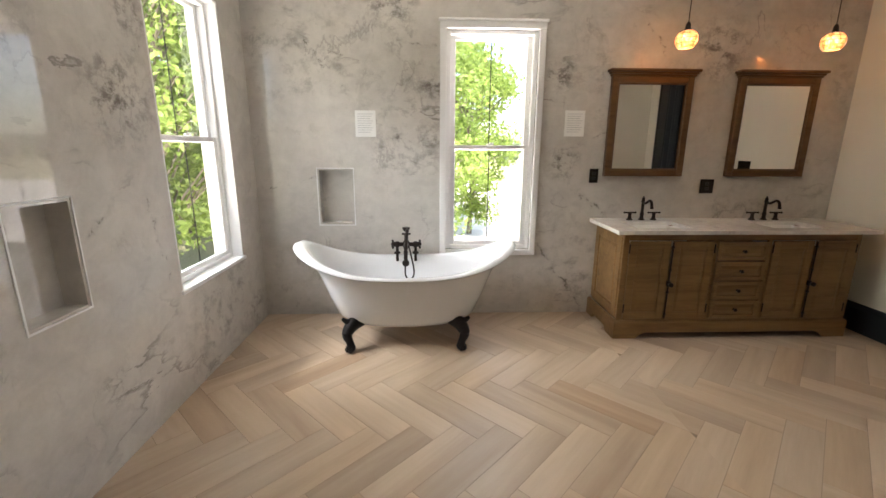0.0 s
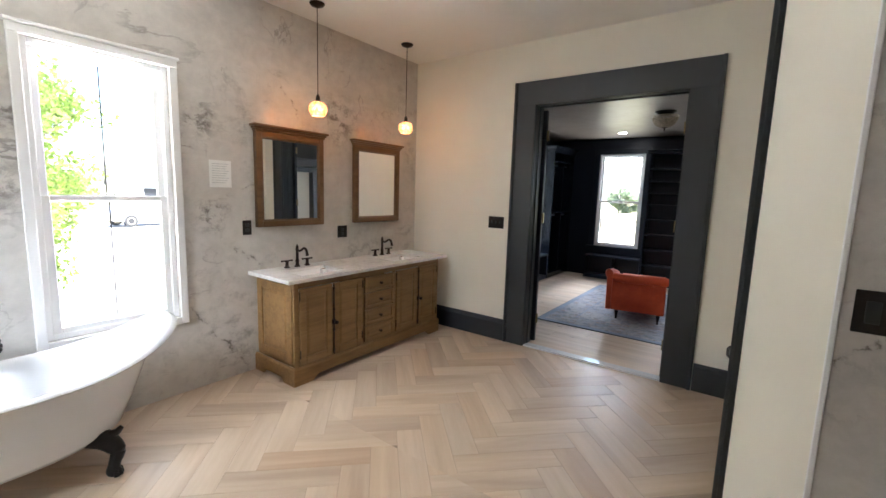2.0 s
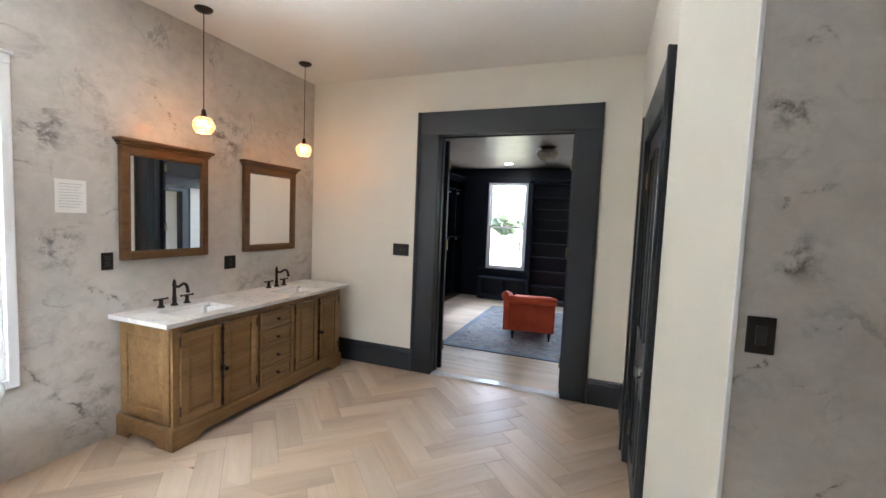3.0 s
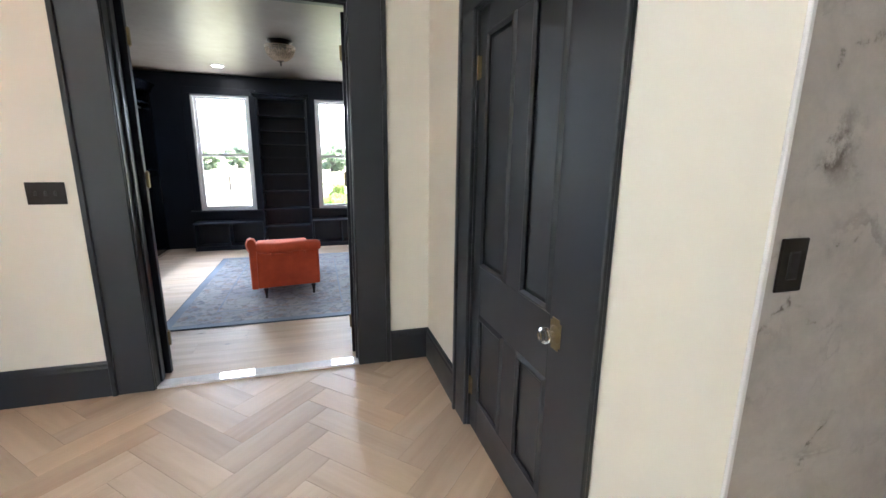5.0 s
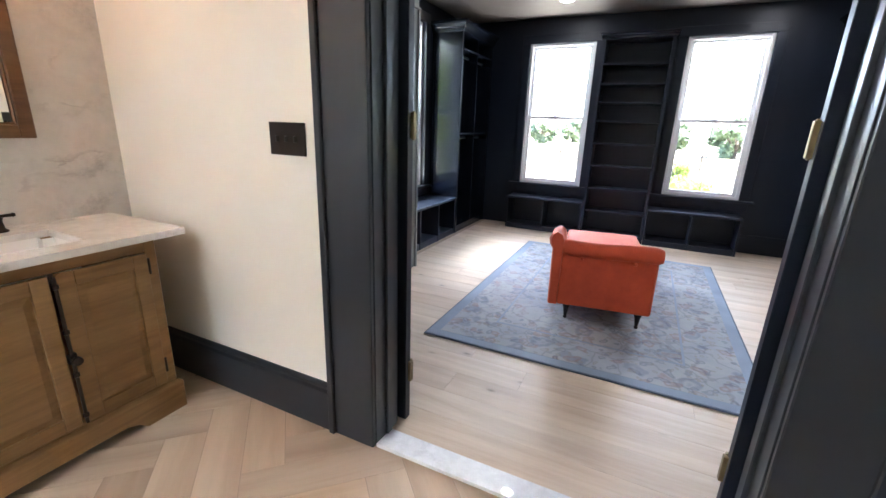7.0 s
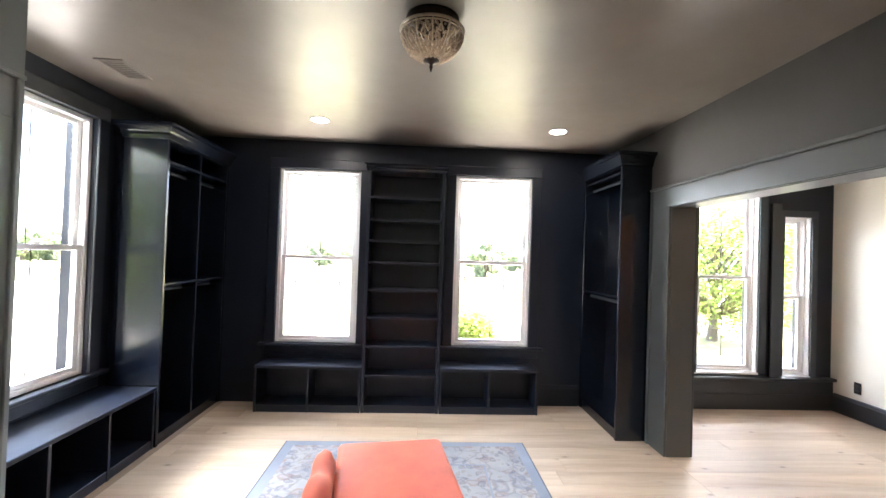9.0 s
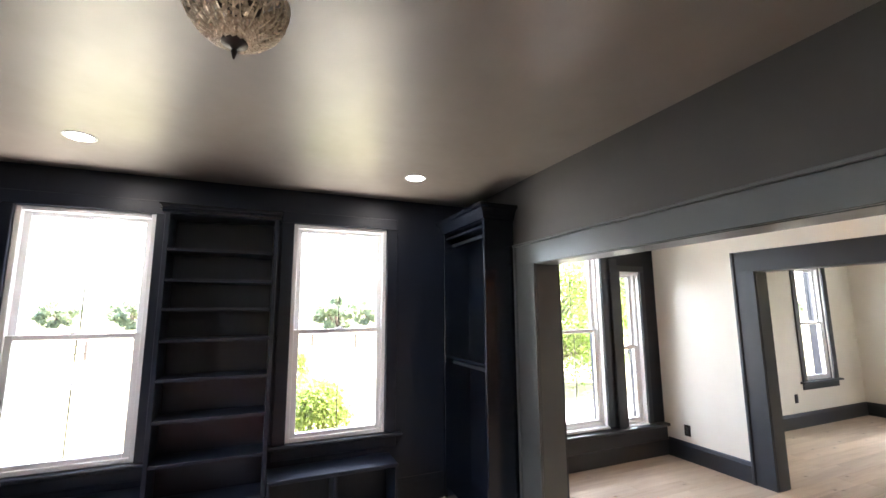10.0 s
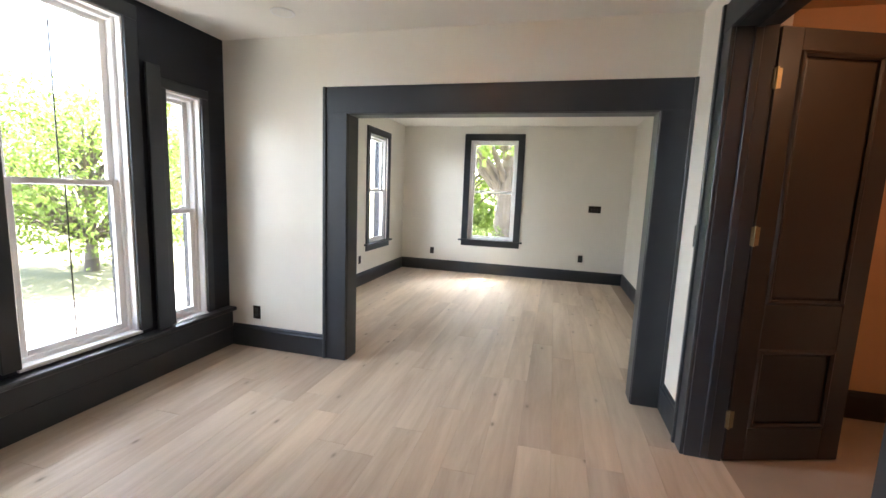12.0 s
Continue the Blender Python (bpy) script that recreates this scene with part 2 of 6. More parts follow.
M_MARBLE = marble("marble_slab", (0.60, 0.57, 0.53), (0.44, 0.41, 0.38), (0.10, 0.082, 0.072), 0.03, 1.0, True)
M_TOP = marble("countertop_marble", (0.80, 0.79, 0.77), (0.70, 0.69, 0.67), (0.42, 0.40, 0.39), 0.15, 2.2)
M_THRESH = marble("threshold_marble", (0.84, 0.85, 0.86), (0.76, 0.77, 0.79), (0.66, 0.67, 0.69), 0.025, 3.0)
M_CREAM = paint("cream_wall_paint", (0.81, 0.78, 0.69), 0.5, 0.025, 0.06)
M_WHITEWALL = paint("warm_white_wall_paint", (0.80, 0.78, 0.71), 0.55, 0.025, 0.06)
M_CEIL = paint("ceiling_paint", (0.82, 0.80, 0.75), 0.7, 0.02, 0.05)
M_DARK = paint("blue_black_paint", (0.0066, 0.0102, 0.0200), 0.40, 0.15, 0.0, spec=0.38)
M_CAB = paint("blue_black_cabinet_enamel", (0.0065, 0.0095, 0.0165), 0.20, 0.15, 0.0)
M_DARKWALL = paint("charcoal_wall_paint", (0.042, 0.040, 0.036), 0.5, 0.12, 0.0)
M_DARKCEIL = paint("black_ceiling_paint", (0.160, 0.137, 0.117), 0.39, 0.12, 0.0, spec=0.8)
# lit copy of the charcoal trim, its daylight put into the colour
M_TRIMLIT = paint("charcoal_trim_paint_lit", (0.072, 0.080, 0.080), 0.34, 0.10, 0.0, spec=0.6)
# charcoal enamel lightened and greened to hold the sheen of windows and lawn
M_TRIMSHEEN = paint("charcoal_enamel_with_sheen", (0.130, 0.146, 0.141), 0.30, 0.10, 0.0, spec=0.6)
M_TRIM = paint("charcoal_trim_paint", (0.021, 0.026, 0.034), 0.36, 0.12, 0.0, spec=0.6)
M_WHITE = paint("white_vinyl", (0.82, 0.82, 0.82), 0.35, 0.02, 0.0)
M_GLASS = glassy("window_glass")
M_MIRROR = plain("mirror_silver", (0.92, 0.92, 0.92), 0.0, 1.0, 1.0, 0.0)
M_TILE = wood("herringbone_plank", (0.475, 0.355, 0.248), (0.60, 0.475, 0.355), 0.40, 0.36, 0.14, blotch=0.26)
M_GROUT = paint("grout", (0.29, 0.22, 0.16), 0.8)
M_OAK = wood("pale_oak_plank", (0.475, 0.365, 0.262), (0.635, 0.52, 0.40), 0.56, 0.45, 0.09, True, blotch=0.17)
M_OAKGAP = paint("plank_gap", (0.34, 0.26, 0.19), 0.8)
M_VANITY = wood("vanity_oak", (0.17, 0.093, 0.033), (0.30, 0.176, 0.068), 0.45, 1.0, 0.10)
M_MIRRORWOOD = wood("mirror_oak", (0.08, 0.038, 0.014), (0.16, 0.082, 0.032), 0.42, 1.0, 0.10)
M_BRONZE = plain("oil_rubbed_bronze", (0.035, 0.028, 0.025), 0.35, 0.85)
M_BLACKIRON = plain("black_cast_iron", (0.02, 0.018, 0.018), 0.4, 0.6)
M_BRASS = plain("aged_brass", (0.30, 0.235, 0.13), 0.42, 1.0)
M_TUB = plain("tub_enamel", (0.75, 0.76, 0.78), 0.08, 0.0, 3.0, 0.01)
M_CERAMIC = plain("sink_ceramic", (0.88, 0.88, 0.87), 0.08, 0.0, 3.0, 0.01)
M_PLATE = plain("dark_switch_plate", (0.022, 0.018, 0.016), 0.35, 0.5)
M_BLACKPL = plain("black_plastic", (0.02, 0.02, 0.022), 0.4)
M_PAPER = plain("paper", (0.82, 0.82, 0.80), 0.8, 0.0, 5.0, 0.03)
M_INK = plain("grey_ink", (0.58, 0.58, 0.58), 0.8)
M_CRYSTAL = plain("silvered_crystal_bead", (0.66, 0.58, 0.46), 0.16, 0.55)
M_SILVER = plain("antique_silver", (0.42, 0.37, 0.29), 0.32, 1.0)
M_BULB = glow("warm_bulb", (1.0, 0.45, 0.12), 5.5)
M_LED = glow("downlight_lens", (1.0, 0.95, 0.88), 12.0)
M_OFFLENS = plain("downlight_off", (0.8, 0.79, 0.76), 0.5, 0.0, 3.0, 0.02)
M_AMBER = glassy("amber_glass", (1.0, 0.62, 0.28), 0.12, 1.4)


def mosaic_shade():
    """Amber mosaic glass lit from within."""
    m, nt, n, l, b = nodes_of("amber_mosaic_shade")
    v = coords(nt, "Object")
    vo = nt.nodes.new("ShaderNodeTexVoronoi")
    vo.inputs["Scale"].default_value = 55.0
    l.new(v, vo.inputs["Vector"])
    sep = nt.nodes.new("ShaderNodeSeparateColor")
    l.new(vo.outputs["Color"], sep.inputs[0])
    col = ramp(nt, sep.outputs[0], [(0.0, (0.92, 0.40, 0.12)), (0.5, (1.0, 0.56, 0.24)), (1.0, (1.0, 0.78, 0.48))])
    l.new(col, b.inputs["Base Color"])
    l.new(col, b.inputs["Emission Color"])
    b.inputs["Emission Strength"].default_value = 0.10
    b.inputs["Roughness"].default_value = 0.15
    b.inputs["Transmission Weight"].default_value = 0.55
    bumped(nt, b, vo.outputs["Distance"], 0.5, 0.01)
    return m


M_SHADE = mosaic_shade()
M_CLEARKNOB = glassy("knob_glass", (0.98, 1, 1), 0.0, 1.5)


def velvet():
    m, nt, n, l, b = nodes_of("orange_velvet")
    v = coords(nt, "Object")
    t = noise_tex(nt, v, 6.0, 5, 0.6)
    l.new(ramp(nt, t.outputs["Fac"], [(0.3, (0.39, 0.043, 0.011)), (0.7, (0.55, 0.076, 0.021))]), b.inputs["Base Color"])
    b.inputs["Roughness"].default_value = 0.75
    b.inputs["Sheen Weight"].default_value = 0.28
    b.inputs["Sheen Roughness"].default_value = 0.35
    b.inputs["Sheen Tint"].default_value = (1.0, 0.36, 0.18, 1)
    bumped(nt, b, noise_tex(nt, v, 160.0, 2).outputs["Fac"], 0.15, 0.002)
    return m


M_VELVET = velvet()


def rug_field():
    m, nt, n, l, b = nodes_of("rug_field")
    v = coords(nt, "Object")
    base = ramp(nt, noise_tex(nt, v, 2.6, 5).outputs["Fac"], [(0.35, (0.26, 0.28, 0.32)), (0.6, (0.36, 0.36, 0.37)), (0.75, (0.19, 0.225, 0.30))])
    col = base
    for sc, lo, tone in ((4.4, 0.0, (0.12, 0.15, 0.22)), (7.0, 0.3, (0.24, 0.14, 0.12)), (11.0, 0.6, (0.09, 0.11, 0.16)), (16.0, 0.9, (0.22, 0.19, 0.16))):
        vo = nt.nodes.new("ShaderNodeTexVoronoi")
        vo.inputs["Scale"].default_value = sc
        off = nt.nodes.new("ShaderNodeVectorMath")
        l.new(v, off.inputs[0])
        off.inputs[1].default_value = (lo * 3, lo * 2, 0)
        warp = noise_tex(nt, v, 7.0, 2)
        off2 = nt.nodes.new("ShaderNodeVectorMath")
        off2.operation = 'MULTIPLY_ADD'
        l.new(warp.outputs["Color"], off2.inputs[0])
        off2.inputs[1].default_value = (0.16, 0.16, 0.16)
        l.new(off.outputs[0], off2.inputs[2])
        l.new(off2.outputs[0], vo.inputs["Vector"])
        ring = ramp(nt, vo.outputs["Distance"], [(0.0, (0.7, 0.7, 0.7)), (0.13, (0.1, 0.1, 0.1)), (0.22, (0.75, 0.75, 0.75)), (0.28, (0.75, 0.75, 0.75)), (0.34, (0, 0, 0))])
        col = mixc(nt, mixc(nt, 1.0, ring, (0.72, 0.72, 0.72), 'MULTIPLY'), col, tone)
    vo = nt.nodes.new("ShaderNodeTexVoronoi")
    vo.feature = 'DISTANCE_TO_EDGE'
    vo.inputs["Scale"].default_value = 4.2
    wv = noise_tex(nt, v, 3.0, 3)
    sc2 = nt.nodes.new("ShaderNodeVectorMath")
    sc2.operation = 'MULTIPLY_ADD'
    l.new(wv.outputs["Color"], sc2.inputs[0])
    sc2.inputs[1].default_value = (0.35, 0.35, 0.35)
    l.new(v, sc2.inputs[2])
    l.new(sc2.outputs[0], vo.inputs["Vector"])
    vine = ramp(nt, vo.outputs["Distance"], [(0.0, (0.4, 0.4, 0.4)), (0.02, (0.3, 0.3, 0.3)), (0.04, (0, 0, 0))])
    col = mixc(nt, vine, col, (0.114, 0.12, 0.146))
    worn = ramp(nt, noise_tex(nt, v, 11.0, 6, 0.75).outputs["Fac"], [(0.42, (0, 0, 0)), (0.7, (0.5, 0.5, 0.5))])
    col = mixc(nt, worn, col, (0.29, 0.31, 0.34))
    l.new(col, b.inputs["Base Color"])
    b.inputs["Roughness"].default_value = 0.95
    bumped(nt, b, noise_tex(nt, v, 220.0, 2).outputs["Fac"], 0.4, 0.003)
    return m


M_RUG = rug_field()
M_RUGEDGE = paint("rug_border", (0.22, 0.26, 0.33), 0.95, 0.2, 0.3, 200.0)
M_RUGBIND = paint("rug_binding", (0.08, 0.10, 0.14), 0.95)


def grass_mat():
    m, nt, n, l, b = nodes_of("lawn_grass")
    v = coords(nt)
    a = noise_tex(nt, v, 0.35, 5)
    c = noise_tex(nt, v, 14.0, 4)
    col = mixc(nt, 0.5, ramp(nt, a.outputs["Fac"], [(0.3, (0.16, 0.150, 0.078)), (0.7, (0.24, 0.213, 0.118))]),
               ramp(nt, c.outputs["Fac"], [(0.3, (0.135, 0.14, 0.062)), (0.7, (0.24, 0.213, 0.118))]))
    l.new(col, b.inputs["Base Color"])
    b.inputs["Roughness"].default_value = 0.9
    bumped(nt, b, c.outputs["Fac"], 0.6, 0.05)
    return m


def leaf_mat(name, a, c):
    m, nt, n, l, b = nodes_of(name)
    g = nt.nodes.new("ShaderNodeNewGeometry")
    l.new(ramp(nt, g.outputs["Random Per Island"], [(0.0, a), (1.0, c)]), b.inputs["Base Color"])
    b.inputs["Roughness"].default_value = 0.55
    b.inputs["Subsurface Weight"].default_value = 0.0
    tr = nt.nodes.new("ShaderNodeBsdfTranslucent")
    l.new(ramp(nt, g.outputs["Random Per Island"], [(0.0, tuple(x * 1.4 for x in a)), (1.0, tuple(x * 1.4 for x in c))]), tr.inputs["Color"])
    ms = nt.nodes.new("ShaderNodeMixShader")
    ms.inputs[0].default_value = 0.6
    l.new(b.outputs[0], ms.inputs[1])
    l.new(tr.outputs[0], ms.inputs[2])
    l.new(ms.outputs[0], nt.nodes["Material Output"].inputs["Surface"])
    return m


M_GRASS = grass_mat()
M_LEAF = leaf_mat("tree_leaf", (0.105, 0.16, 0.028), (0.21, 0.275, 0.065))
M_BUSH = leaf_mat("bush_leaf", (0.10, 0.15, 0.03), (0.21, 0.25, 0.06))
# far leaves paled and greyed: the haze of distance is in their colour
M_HAZELEAF = leaf_mat("hazed_far_leaf", (0.16, 0.20, 0.13), (0.24, 0.28, 0.18))
M_BARK = paint("bark", (0.12, 0.095, 0.075), 0.9, 0.3, 0.8, 25.0)
M_CONCRETE = paint("concrete", (0.46, 0.44, 0.41), 0.8, 0.1, 0.3, 40.0)
M_SIDING = paint("outbuilding_siding", (0.62, 0.61, 0.58), 0.6, 0.05)
M_ROOF = paint("roof_shingle", (0.12, 0.11, 0.11), 0.8)
M_CARPAINT = plain("silver_car_paint", (0.45, 0.46, 0.48), 0.25, 0.6)
M_RUBBER = plain("rubber", (0.02, 0.02, 0.02), 0.7)


# ---- mesh tools ----
def mesh_of(name, bm, mat, smooth=False, angle=None):
    me = bpy.data.meshes.new(name)
    bmesh.ops.recalc_face_normals(bm, faces=bm.faces)
    bm.to_mesh(me)
    bm.free()
    if mat:
        me.materials.append(mat)
    if smooth:
        me.shade_smooth()
        if angle:
            me.set_sharp_from_angle(angle=radians(angle))
    return me


def part(name, bm, material, parent, label="", smooth=False, angle=35):
    ob = new(name, mesh_of(name, bm, material, smooth, angle))
    if parent is not None:
        ob.parent = parent
    return tagged(ob, label)


def thing(name, m, label, category, group="", kind=""):
    ob = new(name)
    ob.empty_display_size = 0.1
    ob.matrix_basis = m
    return tagged(ob, label, category, group, kind)


def box(bm, x0, x1, y0, y1, z0, z1, bev=0.0, seg=1):
    made = bmesh.ops.create_cube(bm, size=1.0)["verts"]
    for v in made:
        v.co = Vector((x0 + (v.co.x + 0.5) * (x1 - x0), y0 + (v.co.y + 0.5) * (y1 - y0), z0 + (v.co.z + 0.5) * (z1 - z0)))
    if bev > 0:
        ed = {e for v in made for e in v.link_edges}
        bmesh.ops.bevel(bm, geom=list(ed), offset=bev, segments=seg, affect='EDGES', profile=0.5)
    return bm


def boxes(*rows, bev=0.0):
    bm = bmesh.new()
    for r in rows:
        box(bm, *r, bev=bev)
    return bm


def lathe(profile, steps=24, bm=None, at=(0, 0, 0), axis='Z'):
    """Turn (radius, height) pairs round the z axis."""
    bm = bm or bmesh.new()
    rings = []
    for r, h in profile:
        ring = []
        for i in range(steps):
            a = 2 * math.pi * i / steps
            p = Vector((r * math.cos(a), r * math.sin(a), h))
            if axis == 'X':
                p = Vector((p.z, p.x, p.y))
            elif axis == 'Y':
                p = Vector((p.x, p.z, p.y))
            ring.append(bm.verts.new(p + Vector(at)))
        rings.append(ring)
    for a, b in zip(rings, rings[1:]):
        for i in range(steps):
            bm.faces.new((a[i], a[(i + 1) % steps], b[(i + 1) % steps], b[i]))
    for ring in (rings[0], rings[-1]):
        bm.faces.new(ring)
    return bm


def tube(points, radius, bm=None, sides=8, closed=False):
    """A round bar along points; radius is a number or a function of 0..1."""
    bm = bm or bmesh.new()
    pts = [Vector(p) for p in points]
    n = len(pts)
    rings = []
    ref = Vector((0.123, 0.31, 0.94)).normalized()
    for i, p in enumerate(pts):
        d = (pts[min(i + 1, n - 1)] - pts[max(i - 1, 0)])
        if closed:
            d = pts[(i + 1) % n] - pts[i - 1]
        d.normalize()
        u = d.cross(ref)
        if u.length < 0.05:
            u = d.cross(Vector((1, 0, 0)))
        u.normalize()
        w = d.cross(u)
        r = radius(i / max(1, n - 1)) if callable(radius) else radius
        rings.append([bm.verts.new(p + r * (math.cos(2 * math.pi * k / sides) * u + math.sin(2 * math.pi * k / sides) * w)) for k in range(sides)])
    pairs = list(zip(rings, rings[1:])) + ([(rings[-1], rings[0])] if closed else [])
    for a, b in pairs:
        for k in range(sides):
            bm.faces.new((a[k], a[(k + 1) % sides], b[(k + 1) % sides], b[k]))
    if not closed:
        bm.faces.new(rings[0])
        bm.faces.new(rings[-1])
    return bm


def curve_pts(ctrl, steps=6):
    """Points on a smooth curve through the given points."""
    p = [Vector(c) for c in ctrl]
    p = [2 * p[0] - p[1]] + p + [2 * p[-1] - p[-2]]
    out = []
    for i in range(1, len(p) - 2):
        for s in range(steps):
            t = s / steps
            a, b, c, d = p[i - 1:i + 3]
            out.append(0.5 * ((2 * b) + (c - a) * t + (2 * a - 5 * b + 4 * c - d) * t * t + (3 * b - a - 3 * c + d) * t ** 3))
    out.append(p[-2])
    return out


def sweep(profile, path, bm=None, closed=False):
    """Sweep a profile of (out, up) pairs along a level path of (x, y, z), out to the right of the way, with mitred corners."""
    bm = bm or bmesh.new()
    pts = [Vector(p) for p in path]
    n = len(pts)
    rings = []
    for i, p in enumerate(pts):
        a = (p - pts[i - 1]) if (i > 0 or closed) else (pts[1] - p)
        b = (pts[(i + 1) % n] - p) if (i < n - 1 or closed) else a
        a, b = a.normalized(), b.normalized()
        na, nb = Vector((a.y, -a.x, 0)), Vector((b.y, -b.x, 0))
        m = (na + nb).normalized()
        m /= max(0.3, m.dot(na))
        rings.append([bm.verts.new(p + m * o + Vector((0, 0, u))) for o, u in profile])
    k = len(profile)
    pairs = list(zip(rings, rings[1:])) + ([(rings[-1], rings[0])] if closed else [])
    for r0, r1 in pairs:
        for j in range(k):
            bm.faces.new((r0[j], r0[(j + 1) % k], r1[(j + 1) % k], r1[j]))
    if not closed:
        bm.faces.new(rings[0])
        bm.faces.new(rings[-1])
    return bm


def raised(bm, x0, x1, z0, z1, y, depth=0.012, margin=0.035):
    """A raised panel field facing -y: a sunk border that slopes up to a flat middle."""
    o = [(x0, y + depth, z0), (x1, y + depth, z0), (x1, y + depth, z1), (x0, y + depth, z1)]
    i = [(x0 + margin, y + 0.002, z0 + margin), (x1 - margin, y + 0.002, z0 + margin), (x1 - margin, y + 0.002, z1 - margin), (x0 + margin, y + 0.002, z1 - margin)]
    vo, vi = [bm.verts.new(p) for p in o], [bm.verts.new(p) for p in i]
    for k in range(4):
        bm.faces.new((vo[k], vo[(k + 1) % 4], vi[(k + 1) % 4], vi[k]))
    bm.faces.new(vi)
    return bm


def moulding(bm, x0, x1, z0, z1, y, w=0.018, d=0.010):
    """A rounded bead frame on the plane y, facing -y."""
    prof = [(0, 0), (0.3 * w, -0.7 * d), (0.6 * w, -d), (w, -0.35 * d), (w, 0)]
    loops = []
    for o, dep in prof:
        loops.append([bm.verts.new(p) for p in ((x0 + o, y + dep, z0 + o), (x1 - o, y + dep, z0 + o), (x1 - o, y + dep, z1 - o), (x0 + o, y + dep, z1 - o))])
    for a, b in zip(loops, loops[1:]):
        for k in range(4):
            bm.faces.new((a[k], a[(k + 1) % 4], b[(k + 1) % 4], b[k]))
    return bm


def slab(name, x0, x1, y0, y1, z0, z1, mat, holes=(), label="", run=None):
    """A wall as one mesh with holes through it. Holes: (a0, a1, z0, z1) along the wall's longer way."""
    along_x = (x1 - x0) > (y1 - y0) if run is None else run == 'x'
    a0, a1 = (x0, x1) if along_x else (y0, y1)
    cuts = sorted({a0, a1, *(h[0] for h in holes), *(h[1] for h in holes)})
    bm = bmesh.new()
    for s, e in zip(cuts, cuts[1:]):
        mid = (s + e) / 2
        spans = sorted((h[2], h[3]) for h in holes if h[0] < mid < h[1])
        lo = z0
        for b0, b1 in spans + [(z1, z1)]:
            if b0 > lo + 1e-4:
                box(bm, *((s, e, y0, y1) if along_x else (x0, x1, s, e)), lo, b0)
            lo = max(lo, b1)
    bmesh.ops.remove_doubles(bm, verts=bm.verts, dist=1e-5)
    inner = [f for f in bm.faces if any(g is not f and set(g.verts) == set(f.verts) for e in f.edges for g in e.link_faces)]
    bmesh.ops.delete(bm, geom=inner, context='FACES')
    ob = part(name, bm, mat, None)
    return tagged(ob, label, "wall", kind="structure")

# ---- the walls, floors and ceilings ----
T = 0.22
# window openings: (centre along the wall, width, sill height, head height)
WIN_BN = (0.744, 0.74, 0.60, 2.385)
WIN_BW = (3.075, 0.83, 0.64, 2.43)
WIN_D1 = (2.645, 0.838, 0.62, 2.435)
WIN_D2 = (0.808, 0.826, 0.62, 2.435)
WIN_DN = (6.87, 0.83, 0.62, 2.50)
WIN_C1 = (-1.82, 0.70, 0.39, 2.52)
WIN_C2 = (-2.62, 0.32, 0.36, 2.13)
WIN_LS = (6.79, 0.84, 0.63, 2.41)
WIN_LE = (-6.32, 0.72, 0.62, 2.32)


def hole(w):
    return (w[0] - w[1] / 2, w[0] + w[1] / 2, w[2], w[3])


DOOR_BD = (0.995, 2.335, -0.2, 2.48)       # bathroom to dressing room
DOOR_CL = (1.965, 2.90, -0.2, 2.20)        # bathroom closet
OPEN_DC = (5.03, 7.38, -0.2, 2.044)         # dressing room to sitting room
OPEN_CL = (5.05, 7.34, -0.2, 2.06)         # sitting room to end room
DOOR_CH = (-2.485, -1.10, -0.2, 2.37)       # sitting room to hall
DOOR_DN = (5.25, 5.84, -0.2, 2.12)         # dressing room closet

# bathroom
NICHE_N = (-0.706, -0.408, 0.822, 1.297)
NICHE_W = (1.72, 2.01, 0.80, 1.265)
slab("wall_north", BW - T, BE, BN, BN + T, GROUND, BC + 0.2, M_MARBLE, [hole(WIN_BN), NICHE_N], "polished grey marble slab wall with dark veins")
slab("wall_west", BW - T, BW, -1.62, BN, GROUND, BC + 0.2, M_MARBLE, [hole(WIN_BW), NICHE_W], "polished grey marble slab wall with dark veins")
slab("wall_east", BE, BE + 0.08, BS, BN + T, -0.1, BC + 0.2, M_CREAM, [DOOR_BD], "smooth cream painted wall")
slab("wall_south", 1.80, BE, BS - 0.12, BS, -0.1, BC + 0.2, M_CREAM, [DOOR_CL], "smooth cream painted wall")
bm = bmesh.new()
_foot = [(1.80, BS), (1.552, 0.263), (1.64, 0.165), (1.80, 0.36)]
_lo = [bm.verts.new((x, y, -0.1)) for x, y in _foot]
_hi = [bm.verts.new((x, y, BC + 0.2)) for x, y in _foot]
bm.faces.new(_lo), bm.faces.new(_hi)
for i in range(4):
    bm.faces.new((_lo[i], _lo[(i + 1) % 4], _hi[(i + 1) % 4], _hi[i]))
tagged(part("wall_corner", bm, M_CREAM, None), "cream painted wall turning the corner to the shower", "wall", kind="structure")
slab("wall_shower", 1.552, 1.64, -1.62, 0.262, -0.1, BC + 0.2, M_MARBLE, (), "polished grey marble slab wall of the shower")
tagged(part("trim", boxes((1.545, 1.556, 0.255, 0.272, 0.0, BC), bev=0.003), M_WHITE, None), "thin white metal edge strip on the marble corner", "trim", kind="structure")
slab("wall_back", BW - T, 1.64, -1.74, -1.62, -0.1, BC + 0.2, M_MARBLE, (), "polished grey marble slab wall")
slab("wall_closet", 1.80, BE + 0.08, -0.60, -0.50, -0.1, BC, M_CREAM, (), "plain wall at the back of the closet")
tagged(part("ceiling", boxes((BW - T, BE + 0.1, -1.74, BN + T, BC, BC + 0.15)), M_CEIL, None), "smooth off-white painted ceiling", "ceiling", kind="structure")
